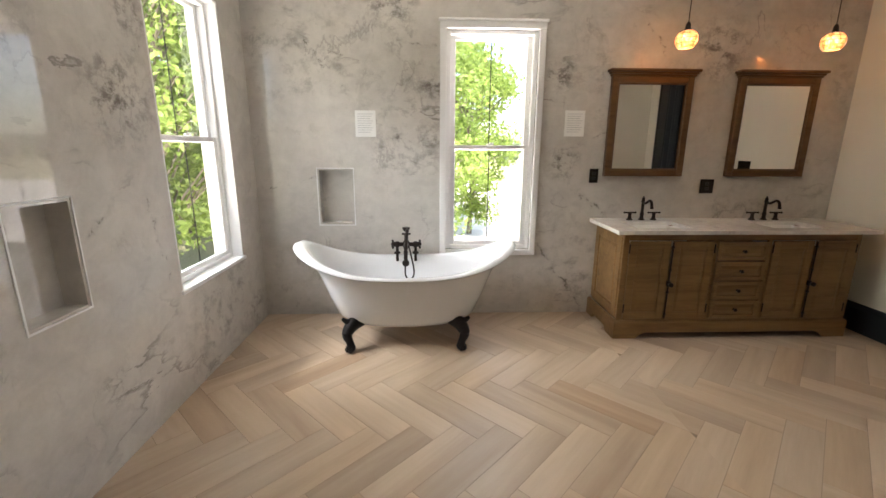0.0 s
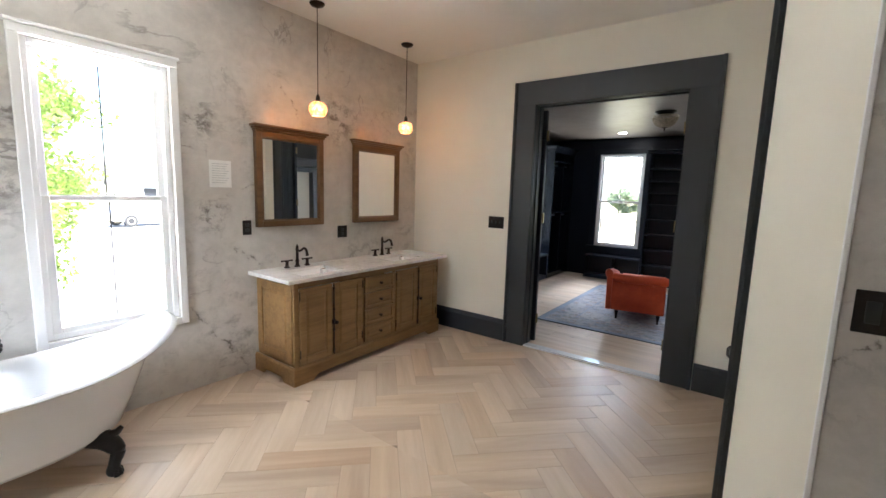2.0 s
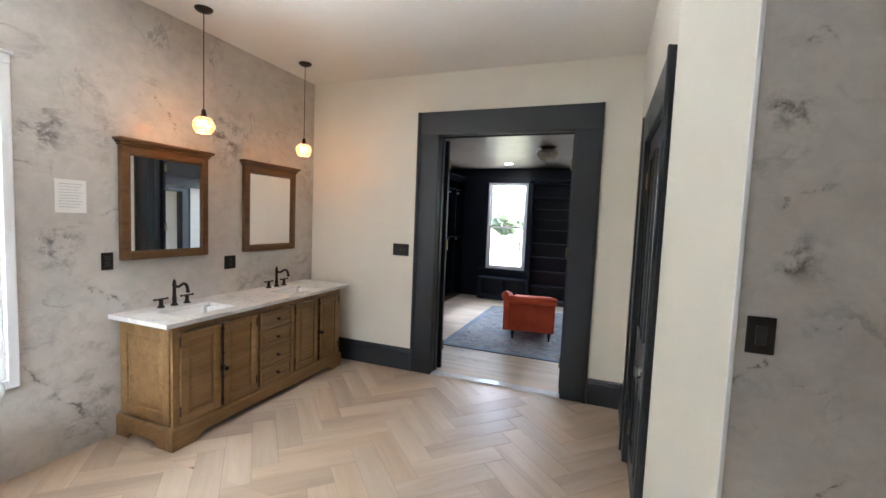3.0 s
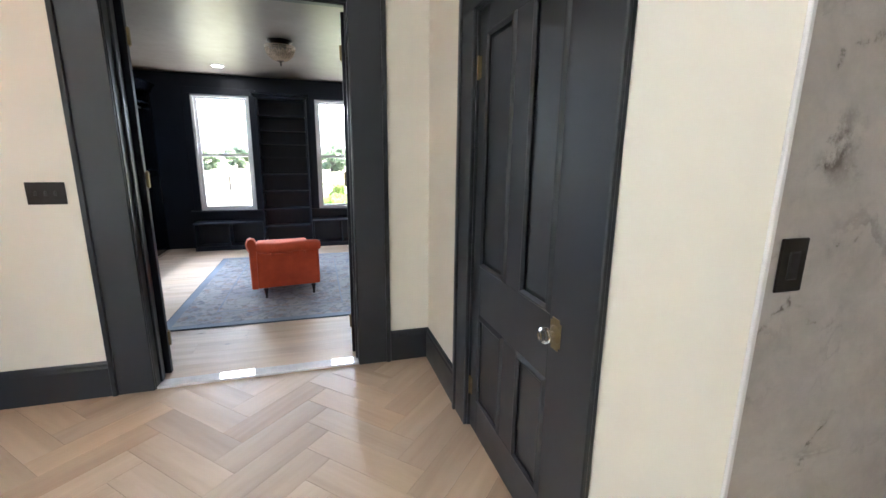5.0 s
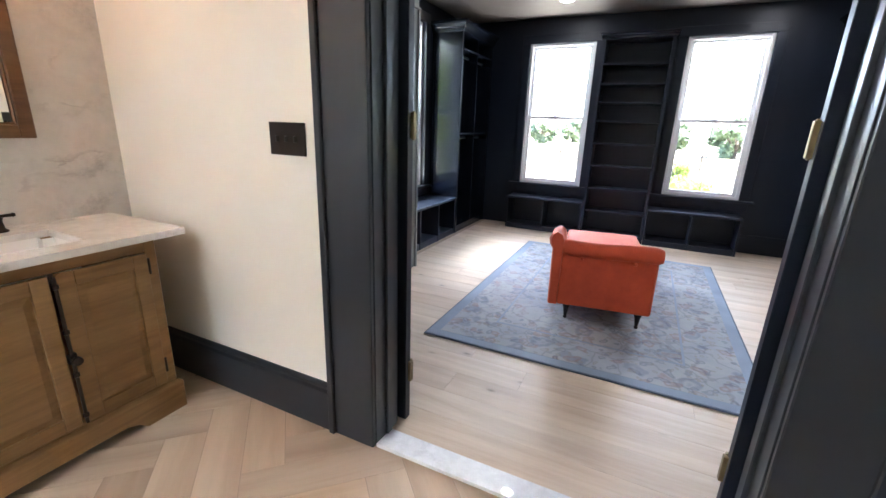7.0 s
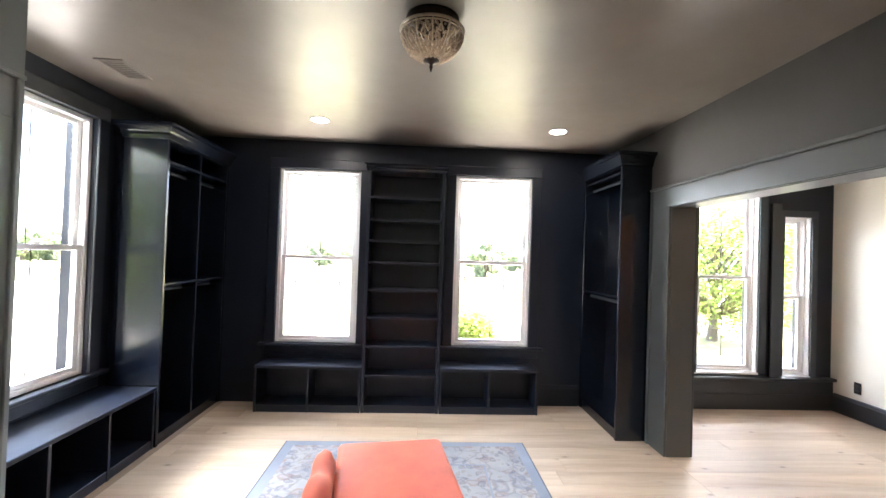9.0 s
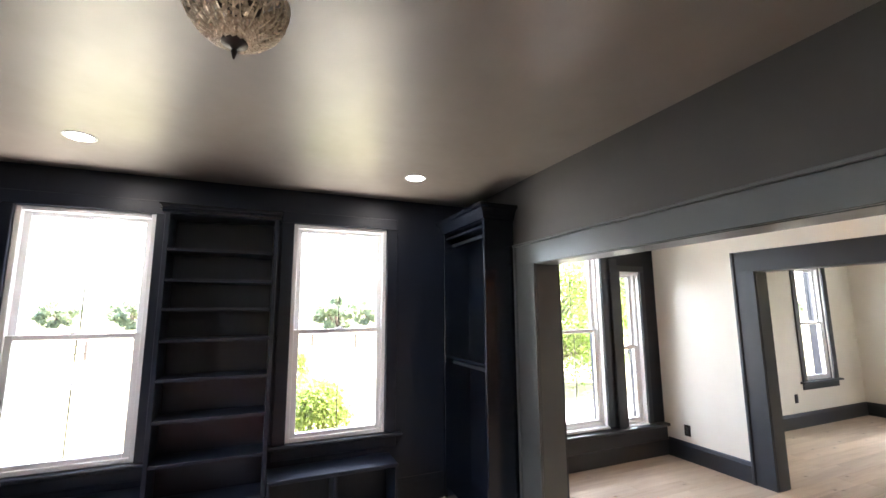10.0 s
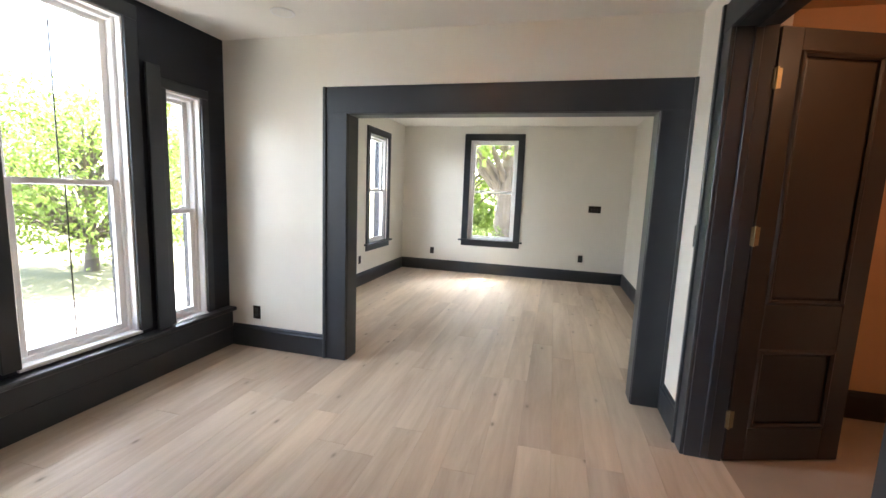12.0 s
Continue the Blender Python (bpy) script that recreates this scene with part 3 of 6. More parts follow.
tagged(part("floor", boxes((BW, 1.62, -1.62, BN, -0.12, -0.0016), (1.62, BE + 0.07, BS - 0.12, BN, -0.12, -0.0016)), M_GROUT, None), "pale wood-look planks laid in herringbone", "floor", kind="structure")


def niche(name, m, w, h, depth, label):
    """A recessed box of marble with a thin white edge, open to -y."""
    root = thing(name, m, label, "niche", kind="structure")
    t = 0.012
    bm = boxes((-w / 2 + t, w / 2 - t, depth, depth + t, t, h - t), (-w / 2 + 0.001, -w / 2 + t, 0.001, depth + t, 0.001, h - 0.001), (w / 2 - t, w / 2 - 0.001, 0.001, depth + t, 0.001, h - 0.001),
               (-w / 2 + t, w / 2 - t, 0.001, depth + t, 0.001, t), (-w / 2 + t, w / 2 - t, 0.001, depth + t, h - t, h - 0.001))
    part("niche_lining", bm, M_MARBLE, root)
    e = 0.008
    part("edge_strip", boxes((-w / 2 - e, -w / 2, -0.004, 0.006, -e, h + e), (w / 2, w / 2 + e, -0.004, 0.006, -e, h + e), (-w / 2, w / 2, -0.004, 0.006, -e, 0), (-w / 2, w / 2, -0.004, 0.006, h, h + e)), M_WHITE, root, "thin white metal edge strip")


niche("wall_niche_1", pose((NICHE_N[0] + NICHE_N[1]) / 2, BN, NICHE_N[2]), NICHE_N[1] - NICHE_N[0], NICHE_N[3] - NICHE_N[2], 0.10, "recessed marble niche in the wall above the tub")
niche("wall_niche_2", pose(BW, (NICHE_W[0] + NICHE_W[1]) / 2, NICHE_W[2], 0, 0, 90), NICHE_W[1] - NICHE_W[0], NICHE_W[3] - NICHE_W[2], 0.10, "recessed marble niche in the side wall")

# dressing room
slab("wall_dressing_west", BE + 0.082, DW, DS - 0.2, DN + T, -0.1, DC + 0.2, M_DARK, [DOOR_BD], "satin blue-black painted wall")
slab("wall_dressing_east", DE, DE + T, LS - T, DN + T, GROUND, DC + 0.2, M_DARK, [hole(WIN_D1), hole(WIN_D2), hole(WIN_C1), hole(WIN_C2), hole(WIN_LE)], "satin blue-black painted outer wall with windows")
slab("wall_dressing_north", DW, DE, DN, DN + T, GROUND, DC + 0.2, M_DARK, [hole(WIN_DN)], "satin blue-black painted wall")
slab("wall_dressing_closet", 5.09, 6.05, 3.40, 3.52, 0, DC, M_TRIMSHEEN, [DOOR_DN], "matte charcoal wall of the closet")
slab("wall_closet_side", 5.93, 6.05, 3.52, DN, 0, DC, M_DARK, (), "satin blue-black side of the closet")
slab("wall_closet_side_2", 5.09, 5.21, 3.52, DN, 0, DC, M_DARK, (), "satin blue-black side of the closet")
slab("wall_dressing_south", DW, DE, DS - 0.10, DS, -0.1, DC + 0.2, M_DARKWALL, [OPEN_DC], "matte charcoal painted wall with a wide cased opening")
tagged(part("ceiling_dressing", boxes((DW - 0.1, DE, DS - 0.02, DN, DC, DC + 0.15)), M_DARKCEIL, None), "satin black painted ceiling", "ceiling", kind="structure")
tagged(part("floor_oak", boxes((DW - 0.07, DE, LS, DN, -0.12, -0.0018)), M_OAKGAP, None), "pale knotty oak planks", "floor", kind="structure")

# sitting room
slab("wall_sitting_north", CW, DE, DS - 0.20, DS - 0.102, -0.1, DC + 0.2, M_WHITEWALL, [OPEN_DC], "warm white painted wall")
slab("wall_sitting_west", CW - 0.10, CW, CS, CN, -0.1, CC + 0.3, M_WHITEWALL, [DOOR_CH], "warm white painted wall")
slab("wall_sitting_south", LW - 0.1, DE, LN + 0.002, CS, -0.1, CC + 0.3, M_WHITEWALL, [OPEN_CL], "warm white painted wall with a wide cased opening")
tagged(part("ceiling_sitting", boxes((CW - 0.1, DE, LN + 0.1, DS - 0.19, CC, CC + 0.12)), M_CEIL, None), "smooth off-white painted ceiling", "ceiling", kind="structure")
# end room
slab("wall_end_south", LW - 0.1, DE, LS - T, LS, GROUND, LC + 0.3, M_WHITEWALL, [hole(WIN_LS)], "warm white painted wall")
slab("wall_end_west", LW - 0.1, LW, LS, LN, -0.1, LC + 0.3, M_WHITEWALL, (), "warm white painted wall")
slab("wall_end_east", DE - 0.02, DE - 0.002, LS, LN, 0, LC, M_WHITEWALL, [hole(WIN_LE)], "warm white painted wall")
tagged(part("ceiling_end", boxes((LW - 0.1, DE, LS - 0.02, LN + 0.09, LC, LC + 0.12)), M_CEIL, None), "smooth off-white painted ceiling", "ceiling", kind="structure")
# hall behind the dark door
M_HALL = paint("hall_wall_paint", (0.52, 0.30, 0.15), 0.5, 0.04)
slab("wall_hall_west", 3.10, 3.22, -3.4, -0.70, 0, 2.75, M_HALL, (), "warm tan painted hall wall")
slab("wall_hall_south", 3.10, CW - 0.10, -3.45, -3.35, 0, 2.75, M_HALL, (), "warm tan painted hall wall")
slab("wall_hall_north", 3.10, CW - 0.10, -0.78, -0.68, 0, 2.75, M_HALL, (), "warm tan painted hall wall")
slab("wall_hall_east", CW - 0.19, CW - 0.102, CS - 0.4, CN, 0, 2.75, M_HALL, [DOOR_CH], "warm tan painted hall wall")
tagged(part("ceiling_hall", boxes((3.10, CW - 0.1, -3.45, -0.68, 2.75, 2.85)), M_HALL, None), "warm tan hall ceiling", "ceiling", kind="structure")
tagged(part("floor_hall", boxes((3.10, DW - 0.07, -3.45, -0.68, -0.12, -0.004)), M_OAKGAP, None), "brown hall floor", "floor", kind="structure")
_hl = bpy.data.lights.new("hall_lamp_light", 'POINT')
_hl.energy, _hl.color, _hl.shadow_soft_size = 1.5, (1.0, 0.62, 0.35), 0.12
new("hall_lamp_light", _hl).location = (3.75, -1.6, 2.45)

# unseen slab added over everything as a roof, so that no daylight leaks in
tagged(part("roof", boxes((BW - 0.6, DE + 0.6, LS - 0.6, BN + 0.9, 3.32, 3.5)), M_ROOF, None), "unseen flat roof slab, added to keep daylight out", "roof", kind="structure")


# ---- windows ----
_win_no = [0]


def window(m, spec, recess, white_casing=0.0, dark_casing=0.0, stool=True, label="", bars=True, casing_mat=None, horn=0.05, apron=0.09):
    """A white sash window, two sashes over one another. Local x along the wall, y outwards, z up, origin at the sill's middle on the room face."""
    _win_no[0] += 1
    w, h = spec[1], spec[3] - spec[2]
    root = thing("window_%d" % _win_no[0], m, label, "window", kind="structure")
    f = 0.036
    y0, y1 = recess, recess + 0.09
    part("window_frame", boxes((-w / 2, -w / 2 + f, y0, y1, 0, h), (w / 2 - f, w / 2, y0, y1, 0, h), (-w / 2 + f, w / 2 - f, y0, y1, 0, f), (-w / 2 + f, w / 2 - f, y0, y1, h - f, h), bev=0.004), M_WHITE, root)
    g = 0.045
    mid = h * 0.49
    for nm, a, b, dy in (("upper_sash", mid - 0.02, h - f + 0.004, 0.048), ("lower_sash", f - 0.004, mid + 0.02, 0.012)):
        x = w / 2 - f + 0.003
        s = part(nm, boxes((-x, -x + g, y0 + dy, y0 + dy + 0.03, a, b), (x - g, x, y0 + dy, y0 + dy + 0.03, a, b), (-x + g, x - g, y0 + dy, y0 + dy + 0.03, a, a + g * 0.8), (-x + g, x - g, y0 + dy, y0 + dy + 0.03, b - g * 0.8, b), bev=0.004), M_WHITE, root)
        pane = part("pane", boxes((-x + g - 0.004, x - g + 0.004, y0 + dy + 0.012, y0 + dy + 0.016, a + g * 0.8 - 0.004, b - g * 0.8 + 0.004)), M_GLASS, s)
        pane.visible_shadow = False
        if bars:
            part("glazing_bar", boxes((-0.004, 0.004, y0 + dy + 0.020, y0 + dy + 0.024, a + g * 0.8, b - g * 0.8)), M_PLATE, s, "thin dark vertical bar")
    part("sash_lock", boxes((-0.03, 0.03, y0 - 0.004, y0 + 0.014, mid + 0.02, mid + 0.034), (-0.008, 0.03, y0 - 0.012, y0 + 0.0, mid + 0.034, mid + 0.042), bev=0.003), M_WHITE, root)
    if recess > 0.03:
        part("window_reveal", boxes((-w / 2 - 0.002, -w / 2 + 0.012, 0.0, y0, 0, h), (w / 2 - 0.012, w / 2 + 0.002, 0.0, y0, 0, h), (-w / 2, w / 2, 0.0, y0, h - 0.012, h + 0.002)), M_WHITE, root)
        part("window_sill", boxes((-w / 2 - 0.015, w / 2 + 0.015, -0.018, y0 + 0.004, -0.02, 0.006), bev=0.004), M_WHITE, root)
    for cw, mat in ((white_casing, M_WHITE), (dark_casing, casing_mat or M_TRIM)):
        if not cw:
            continue
        c = boxes((-w / 2 - cw, -w / 2, -0.022, 0.0, 0 if mat is not M_WHITE else -cw, h), (w / 2, w / 2 + cw, -0.022, 0.0, 0 if mat is not M_WHITE else -cw, h), (-w / 2 - cw, w / 2 + cw, -0.024, 0.0, h, h + cw), bev=0.004)
        if mat is M_WHITE:
            box(c, -w / 2, w / 2, -0.022, 0.0, -cw, 0, 0.004)
            box(c, -w / 2 - cw - 0.012, w / 2 + cw + 0.012, -0.034, 0.0, h + cw, h + cw + 0.02, 0.004)
        part("casing", c, mat, root)
        if mat is not M_WHITE and stool:
            part("window_sill", boxes((-w / 2 - cw - horn, w / 2 + cw + horn, -0.06, recess + 0.01, -0.028, 0.0), bev=0.006), mat, root)
            part("apron", boxes((-w / 2 - cw, w / 2 + cw, -0.018, 0.0, -0.028 - apron, -0.028), bev=0.004), mat, root)
    return root


window(pose(WIN_BN[0], BN, WIN_BN[2]), WIN_BN, 0.02, white_casing=0.052, label="white double-hung window in the marble wall")
window(pose(BW, WIN_BW[0], WIN_BW[2], 0, 0, 90), WIN_BW, 0.075, label="white double-hung window set deep in marble")
for W in (WIN_D1, WIN_D2):
    window(pose(DE, W[0], W[2], 0, 0, -90), W, 0.012, dark_casing=0.10, label="white double-hung window in blue-black casing", casing_mat=M_DARK)
window(pose(WIN_DN[0], DN, WIN_DN[2]), WIN_DN, 0.03, dark_casing=0.10, label="white double-hung window above the cubby bench", casing_mat=M_TRIM)
window(pose(DE, WIN_C1[0], WIN_C1[2], 0, 0, -90), WIN_C1, 0.05, dark_casing=0.09, label="large white double-hung window in charcoal casing", stool=False)
window(pose(DE, WIN_C2[0], WIN_C2[2], 0, 0, -90), WIN_C2, 0.05, dark_casing=0.07, label="narrow white double-hung side window in charcoal casing", stool=False, bars=False)
window(pose(WIN_LS[0], LS, WIN_LS[2], 0, 0, 180), WIN_LS, 0.03, dark_casing=0.115, label="white double-hung window in charcoal casing with sill", bars=False)
window(pose(DE - 0.02, WIN_LE[0], WIN_LE[2], 0, 0, -90), WIN_LE, 0.03, dark_casing=0.105, label="white double-hung window in charcoal casing with sill", bars=False)
# long sill, apron and panel under the sitting room windows
tagged(part("sill_board", boxes((DE - 0.09, DE + 0.05, CS + 0.01, CN - 0.02, 0.325, 0.358), bev=0.006), M_TRIM, None), "long charcoal painted window sill board", "sill", kind="structure")
tagged(part("panel_under_windows", boxes((DE - 0.035, DE, CS, CN, 0.0, 0.325), (DE - 0.045, DE - 0.03, CS, CN, 0.0, 0.17), bev=0.003), M_TRIM, None), "charcoal painted panelling under the windows", "panel", kind="structure")
tagged(part("mullion_board", boxes((DE - 0.045, DE - 0.022, -2.40, -2.29, 0.358, 2.27), bev=0.004), M_TRIM, None), "charcoal vertical board between the windows", "trim", kind="structure")


# ---- casings, doors and baseboards ----
def casing(name, m, w, h, cw, head, mat, label, t=0.022, jamb=0.16, back=True, cap=False):
    """Flat casing round an opening. Local x across, y into the wall, origin at the middle of the floor."""
    root = thing(name, m, label, "door casing", kind="structure")
    part("side_casing", boxes((-w / 2 - cw, -w / 2 + 0.012, -t, 0, 0, h), bev=0.004), mat, root)
    part("side_casing", boxes((w / 2 - 0.012, w / 2 + cw, -t, 0, 0, h), bev=0.004), mat, root)
    part("head_casing", boxes((-w / 2 - cw, w / 2 + cw, -t - 0.002, 0, h - 0.012, h + head), bev=0.004), mat, root)
    for s in (-1, 1):
        part("backband", boxes((min(s * (w / 2 + cw - 0.022), s * (w / 2 + cw + 0.008)), max(s * (w / 2 + cw - 0.022), s * (w / 2 + cw + 0.008)), -t - 0.014, -t + 0.004, 0, h + head), bev=0.004), mat, root)
    if cap:
        part("cap", boxes((-w / 2 - cw - 0.01, w / 2 + cw + 0.01, -t - 0.02, 0, h + head, h + head + 0.018), bev=0.004), mat, root)
    if jamb > 0.15 and name.startswith("door"):
        for a, b in ((-w / 2 + 0.014, -w / 2 + 0.030), (w / 2 - 0.030, w / 2 - 0.014)):
            part("door_stop", boxes((a, b, jamb * 0.42, jamb * 0.42 + 0.038, 0.012, h - 0.014), bev=0.003), mat, root)
        part("door_stop", boxes((-w / 2 + 0.030, w / 2 - 0.030, jamb * 0.42, jamb * 0.42 + 0.038, h - 0.030, h - 0.014), bev=0.003), mat, root)
    if jamb:
        part("jamb", boxes((-w / 2, -w / 2 + 0.016, -0.001, jamb, 0, h), (w / 2 - 0.016, w / 2, -0.001, jamb, 0, h), (-w / 2 + 0.016, w / 2 - 0.016, -0.001, jamb, h - 0.016, h), bev=0.002), mat, root)
    return root


def mid(d):
    return (d[0] + d[1]) / 2, d[1] - d[0], d[3]


_c, _w, _h = mid(DOOR_BD)
casing("door_casing_1", pose(BE, _c, 0, 0, 0, -90), _w, _h, 0.212, 0.215, M_TRIM, "wide flat charcoal casing round the double doorway", jamb=0.165)
casing("door_casing_2", pose(DW, _c, 0, 0, 0, 90), _w, _h, 0.13, 0.13, M_DARK, "blue-black casing round the double doorway", jamb=0)
_c, _w, _h = mid(DOOR_CL)
casing("door_casing_3", pose(_c, BS, 0, 0, 0, 180), _w, _h, 0.165, 0.18, M_TRIM, "charcoal casing round the closet door", jamb=0.12)
_c, _w, _h = mid(OPEN_DC)
casing("opening_casing_1", pose(_c, DS, 0, 0, 0, 180), _w, _h, 0.245, 0.145, M_TRIMLIT, "charcoal casing round the wide opening, lightened as if lit", jamb=0.20, cap=True)
casing("opening_casing_2", pose(_c, DS - 0.20, 0), _w, _h, 0.13, 0.175, M_TRIM, "charcoal casing round the wide opening", jamb=0)
_c, _w, _h = mid(OPEN_CL)
casing("opening_casing_3", pose(_c, CS, 0, 0, 0, 180), _w, _h, 0.19, 0.195, M_TRIM, "charcoal casing round the wide opening", jamb=0.16)
casing("opening_casing_4", pose(_c, LN, 0), _w, _h, 0.19, 0.195, M_TRIM, "charcoal casing round the wide opening", jamb=0)
_c, _w, _h = mid(DOOR_CH)
casing("door_casing_4", pose(CW, _c, 0, 0, 0, 90), _w, _h, 0.12, 0.14, M_TRIM, "charcoal casing round the hall door", jamb=0.19)
_c, _w, _h = mid(DOOR_DN)
casing("door_casing_5", pose(_c, 3.40, 0), _w, _h, 0.17, 0.17, M_TRIMSHEEN, "charcoal casing round the closet door", jamb=0.12, cap=True)


def door(name, m, w, h, knob_x, label, mat, knob="glass", hinges=1, lock=0.96, t=0.04, kind="structure", stile=0.105, rail=(0.70, 0.96), stile2=None, mid_at=None, columns=2, mull=0.05, tall_plate=False):
    """A four-panel door. Local x 0..w across, y 0..t thick (front at 0), z up, hinged at x = 0 when hinges is 1 or at w when -1."""
    root = thing(name, m, label, "door", kind=kind)
    z0, z1, z2, z3 = 0.20, rail[0], rail[1], h - 0.11
    c = mid_at or w / 2
    s2 = stile2 or stile
    bm = boxes((0, stile, 0, t, 0, h), (w - s2, w, 0, t, 0, h), (stile, w - s2, 0, t, 0, z0), (stile, w - s2, 0, t, z1, z2), (stile, w - s2, 0, t, z3, h), *(((c - mull, c + mull, 0, t, z0, z1), (c - mull, c + mull, 0, t, z2, z3)) if columns == 2 else ()), bev=0.002)
    leaf = part("door_leaf", bm, mat, root)
    for x0, x1 in ((stile, c - mull), (c + mull, w - s2)) if columns == 2 else ((stile, w - s2),):
        for a, b in ((z0, z1), (z2, z3)):
            p = bmesh.new()
            box(p, x0, x1, 0.012, t - 0.012, a, b)
            raised(p, x0 + 0.012, x1 - 0.012, a + 0.012, b - 0.012, 0.002, 0.0098, 0.028)
            moulding(p, x0 - 0.004, x1 + 0.004, a - 0.004, b + 0.004, 0.0, 0.03, 0.012)
            part("panel", p, mat, root)
    if knob:
        if tall_plate:
            part("escutcheon", boxes((knob_x - 0.034, knob_x + 0.034, -0.004, 0, lock - 0.045, lock + 0.045), (knob_x - 0.022, knob_x + 0.022, -0.0045, 0, lock - 0.058, lock + 0.058), bev=0.0015), M_BRASS, root, "aged brass plate with notched corners")
        part("knob_plate", lathe([(0.034, 0.0), (0.034, -0.004), (0.026, -0.009), (0.016, -0.011)], 20, at=(knob_x, 0, lock), axis='Y'), M_BRASS, root, "round aged brass rosette", True, 40)
        p = lathe([(0.0, -0.062), (0.016, -0.064), (0.027, -0.056), (0.031, -0.046), (0.029, -0.036), (0.018, -0.028), (0.012, -0.02)], 12, at=(knob_x, 0, lock), axis='Y')
        part("knob", p, M_CLEARKNOB if knob == "glass" else M_BRASS, root, "faceted clear glass knob")
        part("knob_shank", lathe([(0.011, -0.03), (0.012, -0.005), (0.02, 0.0)], 12, at=(knob_x, 0, lock), axis='Y'), M_BRASS, root)
    hx = 0.0 if hinges == 1 else w
    for z in (0.25, h - 0.25) if tall_plate else (0.25, h * 0.55, h - 0.25):
        part("hinge", boxes((hx - 0.014, hx + 0.030, -0.003, 0.02, z - 0.05, z + 0.05) if hinges == 1 else (hx - 0.030, hx + 0.014, -0.003, 0.02, z - 0.05, z + 0.05), (hx - 0.006, hx + 0.006, -0.011, 0.004, z - 0.055, z + 0.055), bev=0.002), M_BRASS, root, "brass butt hinge")
    return root


# closet door of the bathroom: seen from the north, its face turns to +y
_c, _w, _h = mid(DOOR_CL)
door("door_1", pose(DOOR_CL[1] - 0.018, BS - 0.012, 0.008, 0, 0, 180), _w - 0.036, _h - 0.026, _w - 0.036 - 0.085, "closed charcoal four-panel closet door with glass knob", M_TRIM, lock=0.90, stile=0.10, stile2=0.130, mid_at=0.462, mull=0.072, tall_plate=True)
# closet door of the dressing room
_c, _w, _h = mid(DOOR_DN)
door("door_2", pose(DOOR_DN[0] + 0.018, 3.412, 0.008), _w - 0.036, _h - 0.026, _w - 0.08, "closed charcoal four-panel closet door with glass knob, lightened for window sheen", M_TRIMSHEEN, lock=0.93, stile=0.075)
# double doors folded back against the dressing room's west wall
door("door_3", pose(DW + 0.075, DOOR_BD[1] - 0.045, 0.008, 0, 0, 90), 0.64, 2.44, 0.58, "open blue-black panel door folded against the wall", M_DARK, knob="")
door("door_4", pose(DW + 0.075, DOOR_BD[0] - 0.595, 0.008, 0, 0, 90), 0.64, 2.44, 0.06, "open blue-black panel door folded against the wall", M_DARK, knob="", hinges=-1)
# hall door, standing open into the hall
M_BROWN = paint("dark_brown_door_paint", (0.017, 0.010, 0.007), 0.38, 0.12, 0.0)
door("door_5", pose(CW - 0.20, DOOR_CH[0] + 0.018, 0.008, 0, 0, 180 + 19), 0.70, 2.34, 0.67, "dark brown panel door standing open to the hall", M_BROWN, knob="", stile=0.12, rail=(0.66, 0.92), columns=1)

BASE = [(0, 0), (0.02, 0), (0.02, 0.19), (0.014, 0.205), (0.014, 0.22), (0.006, 0.235), (0, 0.235)]


def baseboard(name, path, mat, label, h=0.235):
    prof = [(o, u * h / 0.235) for o, u in BASE]
    return tagged(part(name, sweep(prof, path), mat, None), label, "baseboard", kind="structure")


baseboard("baseboard_1", [(BE, BN - 0.02, 0), (BE, DOOR_BD[1] + 0.224, 0)], M_TRIM, "tall charcoal baseboard")
baseboard("baseboard_2", [(BE, DOOR_BD[0] - 0.224, 0), (BE, BS, 0), (DOOR_CL[1] + 0.167, BS, 0)], M_TRIM, "tall charcoal baseboard")
baseboard("baseboard_3", [(DE, 0.34, 0), (DE, -0.16, 0)], M_DARK, "tall blue-black baseboard", 0.22)
baseboard("baseboard_4", [(DE - 0.046, CS, 0), (OPEN_CL[1] + 0.192, CS, 0)], M_TRIM, "tall charcoal baseboard", 0.2)
baseboard("baseboard_5", [(CW, CS, 0), (CW, DOOR_CH[0] - 0.122, 0)], M_TRIM, "tall charcoal baseboard", 0.2)
baseboard("baseboard_6", [(CW, DOOR_CH[1] + 0.122, 0), (CW, CN, 0)], M_TRIM, "tall charcoal baseboard", 0.2)
baseboard("baseboard_7", [(DE - 0.02, LN, 0), (DE - 0.02, LS, 0), (LW, LS, 0), (LW, LN, 0)], M_TRIM, "tall charcoal baseboard", 0.2)
baseboard("baseboard_8", [(3.22, -0.8, 0), (3.22, -3.35, 0), (CW - 0.2, -3.35, 0)][::-1], M_BROWN, "dark brown hall baseboard", 0.2)

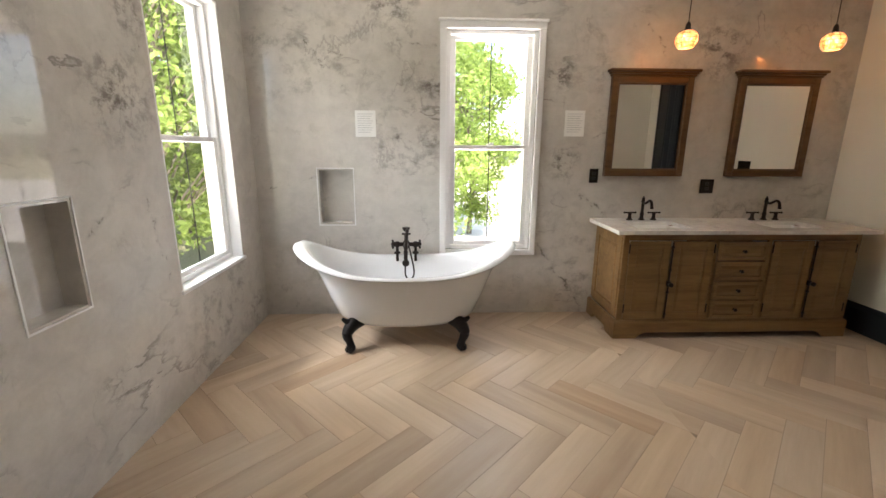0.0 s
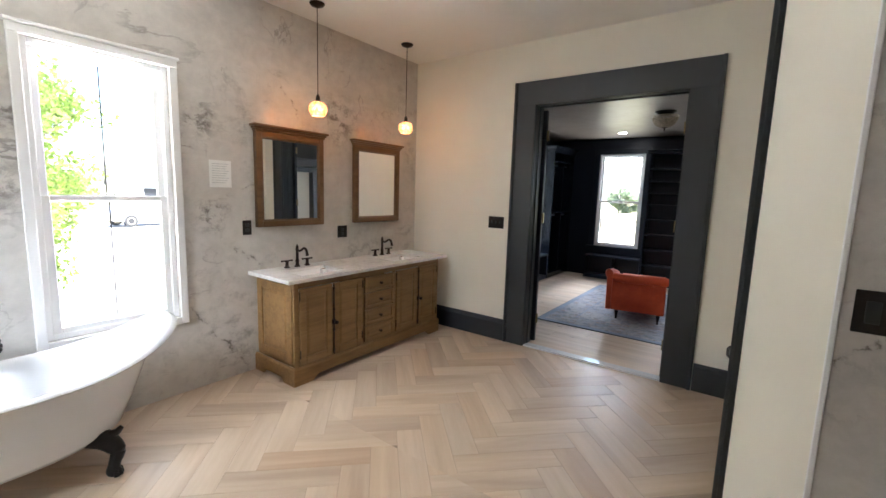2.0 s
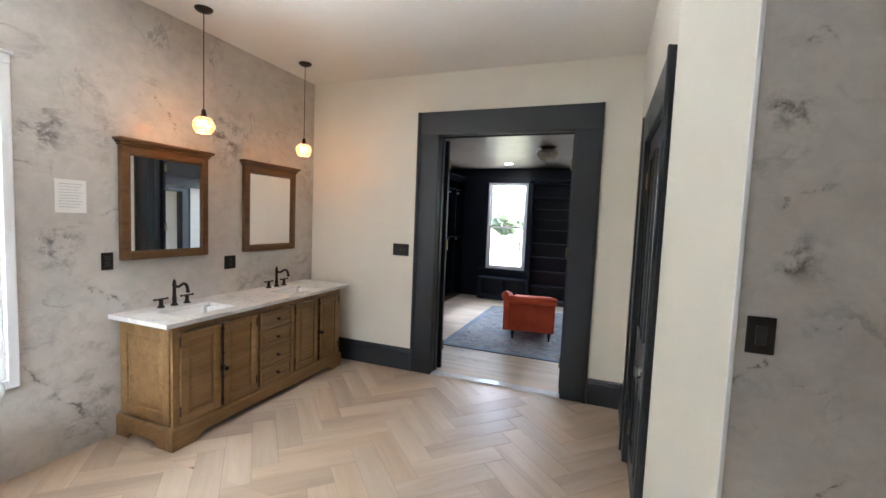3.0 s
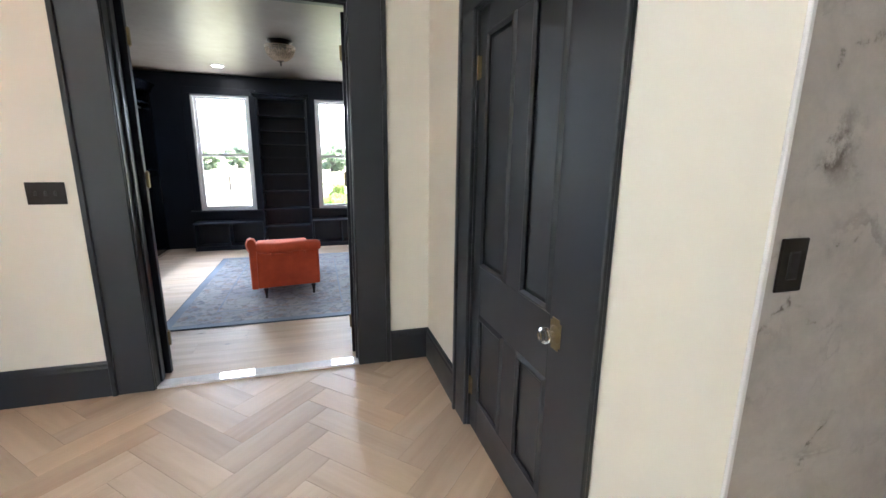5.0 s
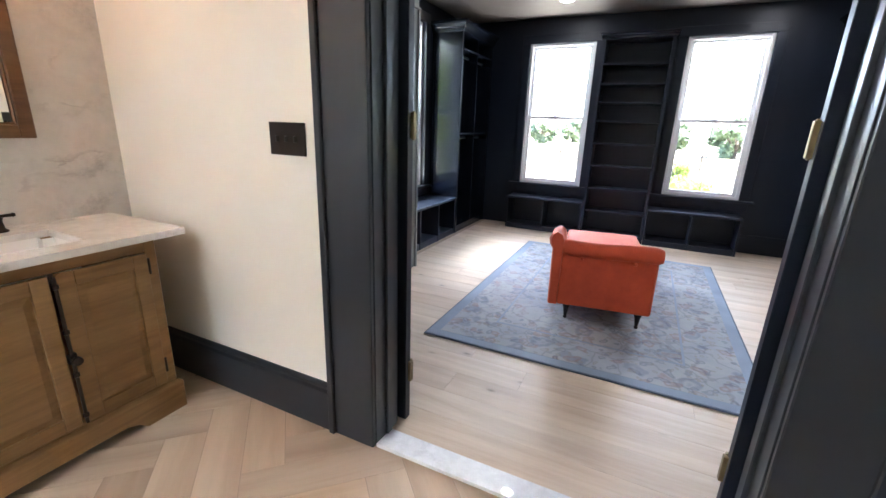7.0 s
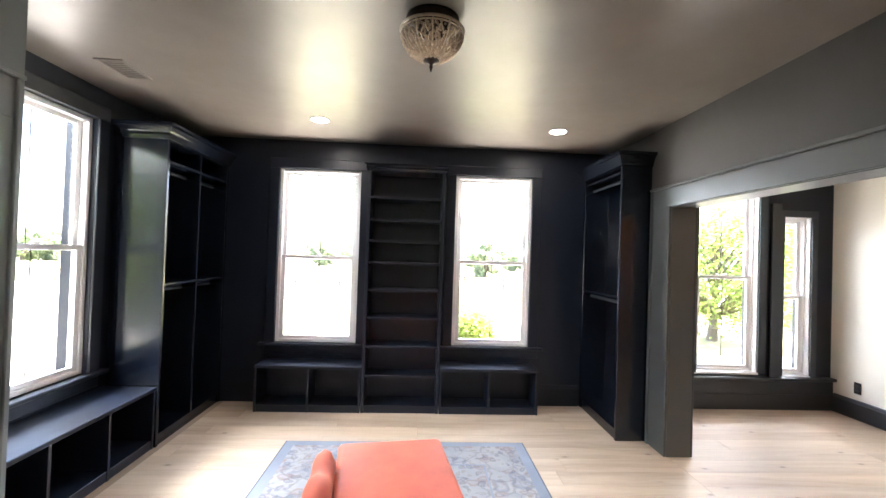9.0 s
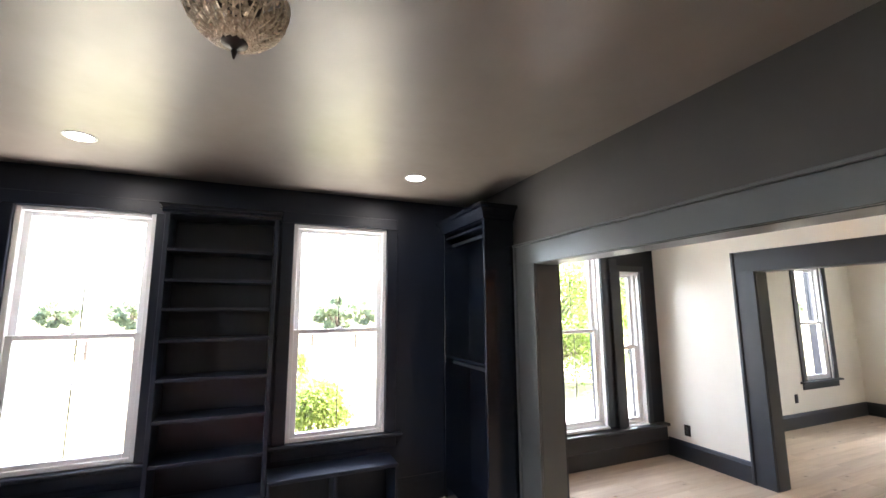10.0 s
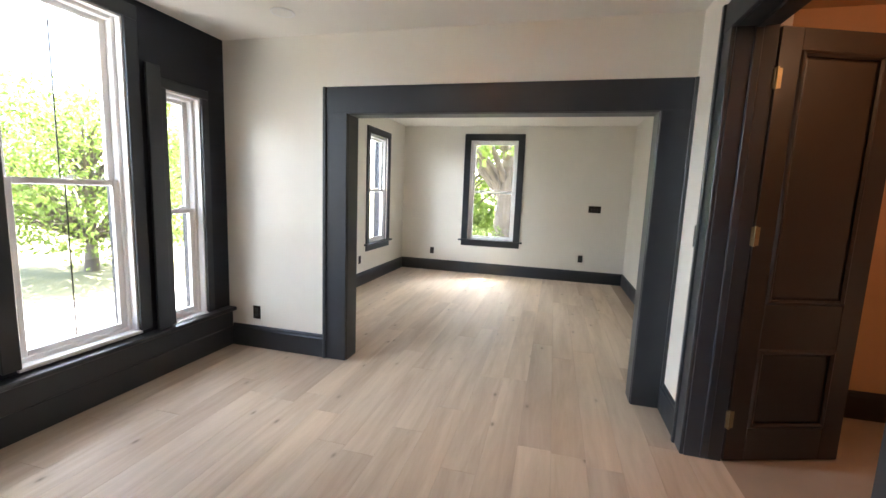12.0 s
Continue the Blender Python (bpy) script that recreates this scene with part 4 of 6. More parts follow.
# ---- things of the bathroom ----
def clawfoot_tub(m):
    root = thing("clawfoot_tub", m, "white double-slipper tub on black claw feet", "bathtub")
    steps, L, B = 56, 0.80, 0.345
    bm = bmesh.new()

    def ring(kx, ky, height, shrink_end=0.0):
        out = []
        for i in range(steps):
            a = 2 * math.pi * i / steps
            c, s = math.cos(a), math.sin(a)
            x = math.copysign(abs(c) ** 0.82, c) * L * kx
            y = math.copysign(abs(s) ** 0.82, s) * B * ky
            out.append(bm.verts.new((x, y, height(abs(c)))))
        return out

    def rim(c):
        return 0.575 + 0.185 * c ** 2.6

    def lerp(f, d=0.0):
        return lambda c: 0.165 + (rim(c) - 0.165) * f + d

    rings = [ring(0.40, 0.50, lerp(0.0)), ring(0.56, 0.66, lerp(0.02)), ring(0.66, 0.78, lerp(0.12)), ring(0.745, 0.85, lerp(0.38)), ring(0.83, 0.90, lerp(0.68)),
             ring(0.91, 0.94, lerp(0.90)), ring(0.955, 0.955, lerp(0.965)),
             ring(1.0, 1.0, lerp(0.955)), ring(1.035, 1.055, lerp(0.965)), ring(1.05, 1.075, lerp(0.99)), ring(1.04, 1.06, lerp(1.015)), ring(1.0, 1.0, lerp(1.028)),
             ring(0.955, 0.93, lerp(1.015)), ring(0.92, 0.885, lerp(0.97)), ring(0.86, 0.84, lerp(0.80)), ring(0.76, 0.77, lerp(0.42)), ring(0.66, 0.68, lerp(0.17)), ring(0.5, 0.5, lerp(0.10)), ring(0.2, 0.2, lerp(0.09))]
    for a, b in zip(rings, rings[1:]):
        for i in range(steps):
            bm.faces.new((a[i], a[(i + 1) % steps], b[(i + 1) % steps], b[i]))
    bm.faces.new(rings[0]), bm.faces.new(rings[-1])
    part("basin", bm, M_TUB, root, "glossy white enamel basin with rolled rim", True, 60)
    for sx in (-1, 1):
        for sy in (-1, 1):
            f = bmesh.new()
            p = [(sx * 0.33, sy * 0.14, 0.225), (sx * 0.40, sy * 0.20, 0.185), (sx * 0.435, sy * 0.25, 0.13), (sx * 0.415, sy * 0.268, 0.075), (sx * 0.405, sy * 0.275, 0.04)]
            tube(curve_pts(p, 5), lambda t: 0.066 - 0.038 * min(1, t * 1.4) + 0.012 * max(0, t - 0.7), f, 12)
            for k in range(3):
                a = math.atan2(sy, sx) + (k - 1) * 0.7
                tube(curve_pts([(sx * 0.40, sy * 0.272, 0.05), (sx * 0.405 + 0.026 * math.cos(a), sy * 0.275 + 0.026 * math.sin(a), 0.042), (sx * 0.405 + 0.034 * math.cos(a), sy * 0.275 + 0.034 * math.sin(a), 0.012)], 4), 0.014, f, 6)
            bmesh.ops.create_uvsphere(f, u_segments=12, v_segments=8, radius=0.036, matrix=Matrix.Translation((sx * 0.407, sy * 0.275, 0.0362)))
            # leaf scroll where the foot meets the tub
            for d in (-1, 1):
                tube(curve_pts([(sx * 0.36, sy * 0.16, 0.21), (sx * (0.40 + 0.03 * d), sy * (0.19 + 0.03 * d), 0.215), (sx * (0.42 + 0.05 * d), sy * (0.18 + 0.05 * d), 0.245)], 4), lambda t: 0.034 - 0.022 * t, f, 8)
            part("claw_foot", f, M_BLACKIRON, root, "black cast claw-and-ball foot", True, 50)
    return root


TUB = clawfoot_tub(pose(0.055, 3.405, 0, 0, 0, 1))


def tub_faucet(m):
    root = thing("tub_faucet", m, "dark bronze telephone-style tub filler with hand shower", "faucet")
    b = bmesh.new()
    for s in (-1, 1):
        tube([(s * 0.085, 0.0, -0.10), (s * 0.085, 0.0, 0.05)], 0.014, b)
        lathe([(0.03, -0.006), (0.03, 0.004), (0.018, 0.014)], 14, b, (s * 0.085, 0, -0.02))
        lathe([(0.016, 0.0), (0.024, 0.01), (0.024, 0.045), (0.016, 0.055)], 14, b, (s * 0.085, 0, 0.032))
    tube([(-0.1, 0, 0.06), (0.1, 0, 0.06)], 0.020, b, 12)
    lathe([(0.02, 0.02), (0.032, 0.035), (0.034, 0.06), (0.03, 0.085), (0.02, 0.1), (0.018, 0.155), (0.026, 0.165)], 16, b)
    tube(curve_pts([(0, 0, 0.06), (0, -0.07, 0.07), (0, -0.125, 0.04), (0, -0.135, -0.06)], 6), lambda t: 0.021 - 0.003 * t, b, 12)
    lathe([(0.016, -0.055), (0.028, -0.065), (0.034, -0.085), (0.028, -0.105), (0.012, -0.115)], 14, b, (0, -0.135, 0.0))
    part("filler_body", b, M_BRONZE, root, "", True, 40)
    for s in (-1, 1):
        h = bmesh.new()
        lathe([(0.02, s * 0.1), (0.025, s * 0.112), (0.022, s * 0.128), (0.012, s * 0.14)], 14, h, (0, 0, 0.06), 'X')
        for a in (0, 1, 2, 3):
            dy, dz = math.cos(a * math.pi / 2 + 0.35), math.sin(a * math.pi / 2 + 0.35)
            tube([(s * 0.125, 0, 0.06), (s * 0.125, dy * 0.036, 0.06 + dz * 0.036)], 0.0085, h, 8)
            lathe([(0.0, -0.011), (0.009, -0.007), (0.011, 0.0), (0.009, 0.007), (0.0, 0.011)], 8, h, (s * 0.125, dy * 0.04, 0.06 + dz * 0.04))
        part("cross_handle", h, M_BRONZE, root, "", True, 40)
    hs = bmesh.new()
    tube(curve_pts([(0.012, 0.0, 0.185), (0.012, -0.06, 0.20), (0.008, -0.10, 0.15), (0.0, -0.135, 0.02)], 6), lambda t: 0.016 - 0.002 * t, hs, 12)
    lathe([(0.014, 0.0), (0.03, 0.016), (0.037, 0.034), (0.034, 0.04)], 16, hs, (0.0, 0.0, 0.18))
    box(hs, -0.042, 0.042, -0.014, 0.014, 0.150, 0.168, 0.006)
    part("hand_shower", hs, M_BRONZE, root, "", True, 40)
    part("shower_hose", tube(curve_pts([(0.0, -0.135, 0.03), (-0.004, -0.15, -0.10), (0.0, -0.17, -0.19), (0.04, -0.18, -0.23), (0.075, -0.16, -0.17), (0.05, -0.09, -0.04), (0.02, -0.02, 0.06)], 8), 0.0075), M_BRONZE, root, "", True, 40)
    return root


tub_faucet(pose(0.04, 3.70, 0.63) @ Matrix.Diagonal((0.9, 0.9, 0.9, 1)))


def framed_front(w, h, t=0.02, stile=0.055):
    bm = bmesh.new()
    for r in ((0, stile, 0, t, 0, h), (w - stile, w, 0, t, 0, h), (stile, w - stile, 0, t, 0, stile), (stile, w - stile, 0, t, h - stile, h)):
        box(bm, *r, bev=0.0025)
    box(bm, stile, w - stile, 0.010, t, stile, h - stile)
    raised(bm, stile + 0.006, w - stile - 0.006, stile + 0.006, h - stile - 0.006, 0.001, 0.0088, 0.022)
    return bm


def vanity(m, W=1.865, D=0.555, H=0.845):
    root = thing("bathroom_vanity", m, "honey oak double vanity with panel doors and drawers", "vanity")
    t = 0.02
    part("carcass", boxes((0.02, W - 0.02, 0.022, D, 0.14, 0.60), (0.02, 0.05, 0.022, D, 0.60, H), (W - 0.05, W - 0.02, 0.022, D, 0.60, H), (0.05, W - 0.05, D - 0.02, D, 0.60, H)), M_VANITY, root)
    # face frame
    part("face_frame", boxes((0.0, 0.045, 0.0, 0.022, 0.10, H), (W - 0.045, W, 0.0, 0.022, 0.10, H), (0.045, W - 0.045, 0.0, 0.022, H - 0.05, H), (0.045, W - 0.045, 0.0, 0.022, 0.13, 0.165), (0.703, 0.735, 0.0, 0.022, 0.165, H - 0.05), (W - 0.735, W - 0.703, 0.0, 0.022, 0.165, H - 0.05), bev=0.002), M_VANITY, root)
    sp = framed_front(D - 0.06, H - 0.2, 0.018, 0.07)
    bmesh.ops.rotate(sp, verts=sp.verts, cent=(0, 0, 0), matrix=Matrix.Rotation(radians(-90), 3, 'Z'))
    bmesh.ops.translate(sp, verts=sp.verts, vec=(0.002, D - 0.02, 0.17))
    part("side_panel", sp, M_VANITY, root)
    # plinth with bracket feet
    pl = bmesh.new()
    prof = [(-0.018, 0.13), (W + 0.018, 0.13), (W + 0.018, 0), (W - 0.16, 0), (W - 0.20, 0.035), (W - 0.24, 0.05), (0.24, 0.05), (0.20, 0.035), (0.16, 0), (-0.018, 0)]
    f = [pl.verts.new((x, -0.018, z)) for x, z in prof]
    g = [pl.verts.new((x, 0.004, z)) for x, z in prof]
    pl.faces.new(f), pl.faces.new(g[::-1])
    for i in range(len(prof)):
        pl.faces.new((f[i], f[(i + 1) % len(prof)], g[(i + 1) % len(prof)], g[i]))
    for x0, x1 in ((-0.018, 0.004), (W - 0.004, W + 0.018)):
        side = [(0.0045, 0.13), (D, 0.13), (D, 0.0), (D - 0.12, 0.0), (D - 0.15, 0.04), (0.16, 0.04), (0.13, 0.0), (0.0045, 0.0)]
        a = [pl.verts.new((x0, y, z)) for y, z in side]
        b = [pl.verts.new((x1, y, z)) for y, z in side]
        pl.faces.new(a), pl.faces.new(b[::-1])
        for i in range(len(side)):
            pl.faces.new((a[i], a[(i + 1) % len(side)], b[(i + 1) % len(side)], b[i]))
    part("plinth", pl, M_VANITY, root, "oak plinth with bracket feet")
    part("plinth_moulding", sweep([(0, 0), (0.018, 0), (0.016, 0.008), (0.004, 0.02), (0, 0.02)], [(0.0, D, 0.13), (0.0, 0.0, 0.13), (W, 0.0, 0.13), (W, D, 0.13)]), M_VANITY, root)
    dh = H - 0.05 - 0.165
    for x0, x1, bolt in ((0.048, 0.362, False), (0.382, 0.70, True), (W - 0.70, W - 0.382, False), (W - 0.362, W - 0.048, True)):
        bm = framed_front(x1 - x0, dh - 0.006)
        bmesh.ops.translate(bm, verts=bm.verts, vec=(x0, -0.016, 0.168))
        d = part("cabinet_door", bm, M_VANITY, root, "raised-panel oak door")
        if bolt:
            r = tube([(x0 - 0.010, -0.026, 0.175), (x0 - 0.010, -0.026, 0.168 + dh - 0.01)], 0.006, None, 8)
            for z in (0.20, 0.38, 0.56, 0.74):
                lathe([(0.006, 0), (0.011, 0.004), (0.011, 0.016), (0.006, 0.02)], 8, r, (x0 - 0.010, -0.026, z))
            lathe([(0.004, -0.075), (0.016, -0.07), (0.018, -0.06), (0.008, -0.045), (0.008, -0.03)], 10, r, (x0 - 0.010, 0.0, 0.46), 'Y')
            box(r, x0 - 0.024, x0 + 0.004, -0.034, -0.014, 0.44, 0.48, 0.003)
            part("bolt_rod", r, M_BRONZE, d, "dark bronze cremone bolt", True, 40)
        for z in (0.22, 0.70):
            hx = x1 if not bolt else x1
            part("hinge", tube([(hx + 0.004 if bolt else x0 - 0.004, -0.016, z), (hx + 0.004 if bolt else x0 - 0.004, -0.016, z + 0.07)], 0.005, None, 6), M_BRONZE, d)
    for k in range(4):
        h = dh / 4
        bm = framed_front(W - 1.47 - 0.008, h - 0.012, 0.02, 0.028)
        bmesh.ops.translate(bm, verts=bm.verts, vec=(0.739, -0.016, 0.168 + k * h))
        d = part("drawer", bm, M_VANITY, root, "oak drawer with dark round knob")
        part("drawer_knob", lathe([(0.0, -0.028), (0.010, -0.028), (0.014, -0.022), (0.012, -0.015), (0.006, -0.010), (0.009, -0.0)], 12, at=(W / 2, -0.015, 0.168 + k * h + h / 2 - 0.006), axis='Y'), M_BRONZE, d, "", True, 40)
    return root


VX, VY = 1.705, 3.315
vanity(pose(VX, VY, 0))


def countertop(m, W=2.045, D=0.585, basins=(0.418, 1.50)):
    root = thing("countertop", m, "white veined marble vanity top with two sink openings", "countertop")
    bw, bd, y0 = 0.44, 0.30, 0.11
    cuts = [0.0]
    rows = []
    for b in basins:
        rows.append((cuts[-1], b - bw / 2, 0, D))
        rows += [(b - bw / 2, b + bw / 2, 0, y0), (b - bw / 2, b + bw / 2, y0 + bd, D)]
        cuts.append(b + bw / 2)
    rows.append((cuts[-1], W, 0, D))
    bm = bmesh.new()
    for x0, x1, a, b in rows:
        box(bm, x0, x1, a, b, 0.0, 0.03)
    bmesh.ops.remove_doubles(bm, verts=bm.verts, dist=1e-5)
    part("marble_top", bm, M_TOP, root)
    for b in basins:
        s = bmesh.new()
        outer, rings = [], []
        for k, (gx, gy, z) in enumerate(((1.0, 1.0, 0.002), (0.98, 0.97, -0.05), (0.9, 0.88, -0.12), (0.6, 0.55, -0.14))):
            rings.append([s.verts.new((b + sx * gx * bw / 2, y0 + bd / 2 + sy * gy * bd / 2, z)) for sx, sy in ((-1, -1), (1, -1), (1, 1), (-1, 1))])
        for p, q in zip(rings, rings[1:]):
            for i in range(4):
                s.faces.new((p[i], p[(i + 1) % 4], q[(i + 1) % 4], q[i]))
        s.faces.new(rings[-1])
        bmesh.ops.bevel(s, geom=[e for e in s.edges if abs(e.verts[0].co.z - e.verts[1].co.z) > 0.01], offset=0.04, segments=4, affect='EDGES')
        part("sink", s, M_CERAMIC, root, "white undermount ceramic sink", True, 40)
    return root


countertop(pose(VX - 0.06, VY - 0.032, 0.846))


def sink_faucet(m):
    root = thing("sink_faucet", m, "oil-rubbed bronze widespread faucet with high curved spout", "faucet", "vanity faucets")
    b = lathe([(0.027, 0), (0.028, 0.006), (0.018, 0.014), (0.014, 0.04), (0.018, 0.05), (0.013, 0.07), (0.012, 0.15), (0.017, 0.158), (0.012, 0.17), (0.014, 0.18), (0.008, 0.195), (0.003, 0.205)], 16)
    tube(curve_pts([(0, 0, 0.155), (0.0, -0.04, 0.148), (0.0, -0.075, 0.165), (0.0, -0.105, 0.178), (0.0, -0.135, 0.165), (0.0, -0.148, 0.125)], 6), lambda t: 0.010 + 0.002 * t, b, 10)
    lathe([(0.012, 0), (0.015, 0.008), (0.013, 0.016)], 10, b, (0, -0.148, 0.115))
    part("spout", b, M_BRONZE, root, "", True, 45)
    for s in (-1, 1):
        h = lathe([(0.026, 0), (0.027, 0.006), (0.017, 0.014), (0.013, 0.045), (0.017, 0.055), (0.010, 0.066)], 14, at=(s * 0.105, 0, 0))
        tube([(s * 0.105 - 0.045, 0.0, 0.064), (s * 0.105 + 0.045, 0.0, 0.064)], 0.007, h, 8)
        for e in (-1, 1):
            lathe([(0.006, 0.044), (0.010, 0.049), (0.006, 0.056)] if e == 1 else [(0.006, -0.044), (0.010, -0.049), (0.006, -0.056)], 8, h, (s * 0.105, 0, 0.064), 'X')
        part("lever_handle", h, M_BRONZE, root, "", True, 45)
    return root


F = sink_faucet(pose(VX + 0.358, BN - 0.085, 0.876))
copy_thing(F, pose(VX + 1.44, BN - 0.085, 0.876))


def wall_mirror(m, W=0.675, H=0.86):
    root = thing("wall_mirror", m, "oak framed mirror with a stepped crown", "mirror", "vanity mirrors")
    s = 0.052
    part("mirror_frame", boxes((-W / 2, -W / 2 + s, -0.045, 0, 0, H - 0.06), (W / 2 - s, W / 2, -0.045, 0, 0, H - 0.06), (-W / 2 + s, W / 2 - s, -0.045, 0, 0, s), (-W / 2 + s, W / 2 - s, -0.045, 0, H - 0.06 - s, H - 0.06), bev=0.004), M_MIRRORWOOD, root)
    part("crown", boxes((-W / 2 - 0.010, W / 2 + 0.010, -0.055, 0, H - 0.062, H - 0.046), (-W / 2 - 0.020, W / 2 + 0.020, -0.065, 0, H - 0.045, H - 0.030), (-W / 2 - 0.034, W / 2 + 0.034, -0.080, 0, H - 0.029, H - 0.008), bev=0.005), M_MIRRORWOOD, root)
    part("bead", moulding(bmesh.new(), -W / 2 + s - 0.002, W / 2 - s + 0.002, s - 0.002, H - 0.06 - s + 0.002, -0.032, 0.014, 0.01), M_MIRRORWOOD, root)
    part("mirror_glass", boxes((-W / 2 + s - 0.002, W / 2 - s + 0.002, -0.028, -0.022, s - 0.002, H - 0.058 - s)), M_MIRROR, root, "clear mirror glass")
    return root


MR = wall_mirror(pose(2.056, BN - 0.002, 1.245))
copy_thing(MR, pose(3.116, BN - 0.002, 1.245))


def pendant(m, drop):
    root = thing("pendant_lamp", m, "bronze pendant lamp with glowing amber mosaic globe", "pendant lamp", "vanity pendants")
    part("ceiling_canopy", lathe([(0.062, 0.0), (0.062, -0.006), (0.05, -0.02), (0.02, -0.03), (0.008, -0.034)], 24), M_BRONZE, root, "", True, 40)
    part("cord", tube([(0, 0, -0.03), (0, 0, -drop + 0.075)], 0.0035, None, 8), M_BRONZE, root)
    part("socket_cap", lathe([(0.007, -drop + 0.115), (0.016, -drop + 0.10), (0.02, -drop + 0.07), (0.032, -drop + 0.058), (0.034, -drop + 0.05)], 16), M_BRONZE, root, "", True, 40)
    g = lathe([(0.034, 0.056), (0.058, 0.043), (0.074, 0.016), (0.076, -0.012), (0.066, -0.042), (0.05, -0.06), (0.048, -0.06), (0.062, -0.04), (0.072, -0.012), (0.070, 0.014), (0.055, 0.040), (0.033, 0.052)], 20, at=(0, 0, -drop))
    shade = part("globe_shade", g, M_SHADE, root, "mosaic amber glass globe", True, 60)
    shade.visible_shadow = False
    w = bmesh.new()
    for k in range(10):
        a = 2 * math.pi * k / 10
        tube(curve_pts([(r * math.cos(a), r * math.sin(a), z - drop) for r, z in ((0.036, 0.057), (0.060, 0.044), (0.077, 0.015), (0.078, -0.012), (0.067, -0.043), (0.051, -0.061))], 3), 0.0014, w, 5)
    for r, z in ((0.070, 0.030), (0.079, 0.0), (0.072, -0.032)):
        tube([(r * math.cos(2 * math.pi * i / 20), r * math.sin(2 * math.pi * i / 20), z - drop) for i in range(20)], 0.0014, w, 5, True)
    part("mosaic_joint", w, M_BRONZE, root)
    part("bulb", lathe([(0.004, 0.035), (0.010, 0.03), (0.022, 0.0), (0.018, -0.022), (0.004, -0.032)], 12, at=(0, 0, -drop)), M_BULB, root, "lit filament bulb", True, 60)
    return root


for px in (2.11, 3.215):
    if px < 3:
        PD = pendant(pose(px, 3.53, BC), 0.83)
    else:
        copy_thing(PD, pose(px, 3.53, BC))
    pl = bpy.data.lights.new("pendant_bulb_light", 'POINT')
    pl.energy, pl.color, pl.shadow_soft_size = 0.42, (1.0, 0.52, 0.20), 0.035
    new("pendant_bulb_light", pl).location = (px, 3.53, BC - 0.83)


def plate(name, m, w, h, kind_, label, category, marks=3):
    root = thing(name, m, label, category)
    part("plate", boxes((-w / 2, w / 2, -0.007, 0, -h / 2, h / 2), bev=0.0025), M_PLATE, root)
    if kind_ == "toggle":
        for i in range(marks):
            x = (i - (marks - 1) / 2) * 0.046
            part("toggle", boxes((x - 0.005, x + 0.005, -0.019, -0.006, -0.012, 0.012), bev=0.002), M_BLACKPL, root)
    elif kind_ == "rocker":
        part("rocker", boxes((-0.017, 0.017, -0.011, -0.006, -0.034, 0.034), bev=0.002), M_BLACKPL, root)
    else:
        for z in (-0.02, 0.02):
            o = boxes((-0.017, 0.017, -0.010, -0.006, z - 0.014, z + 0.014), bev=0.003)
            part("socket", o, M_BLACKPL, root)
    return root


plate("light_switch", pose(BE - 0.001, 2.715, 1.285, 0, 0, -90), 0.185, 0.125, "toggle", "dark bronze three-gang switch plate on the cream wall", "light switch")
plate("light_switch", pose(1.551, 0.185, 1.27, 0, 0, -90), 0.085, 0.13, "rocker", "dark bronze switch plate on the marble wall", "light switch", 1)
plate("electrical_outlet", pose(1.645, BN - 0.001, 1.245), 0.075, 0.12, "socket", "dark bronze outlet beside the mirror", "outlet")
plate("electrical_outlet", pose(2.65, BN - 0.001, 1.158), 0.12, 0.12, "socket", "dark bronze double outlet between the mirrors", "outlet")


def paper(m, w=0.168, h=0.208):
    root = thing("printed_notice", m, "sheet of white printed paper taped to the marble", "paper", "paper notices")
    part("sheet", boxes((0, w, -0.0015, 0, -h, 0)), M_PAPER, root)
    for i in range(9):
        part("text_line", boxes((0.02, w - 0.02 - 0.012 * (i % 3), -0.0022, -0.0014, -0.03 - i * 0.018, -0.025 - i * 0.018)), M_INK, root)
    return root


P1 = paper(pose(-0.372, BN - 0.001, 1.765))
copy_thing(P1, pose(1.362, BN - 0.001, 1.778))
_tb = boxes((BE - 0.005, DW - 0.04, DOOR_BD[0] + 0.016, DOOR_BD[1] - 0.016, -0.01, 0.016), bev=0.0015)
for v in _tb.verts:
    if v.co.z > 0:
        v.co.z -= 0.105 * (v.co.x - BE + 0.005)
tagged(part("threshold", _tb, M_THRESH, None), "polished pale marble threshold in the doorway", "threshold", kind="structure")


# ---- things of the dressing room ----
def crown(path, h=0.115, d=0.075):
    return sweep([(0, 0), (0.014, 0), (0.018, 0.22 * h), (0.026, 0.27 * h), (0.026, 0.36 * h), (0.42 * d, 0.50 * h), (0.70 * d, 0.72 * h), (0.84 * d, 0.76 * h), (d, 0.82 * h), (d, h), (0, h)], path)


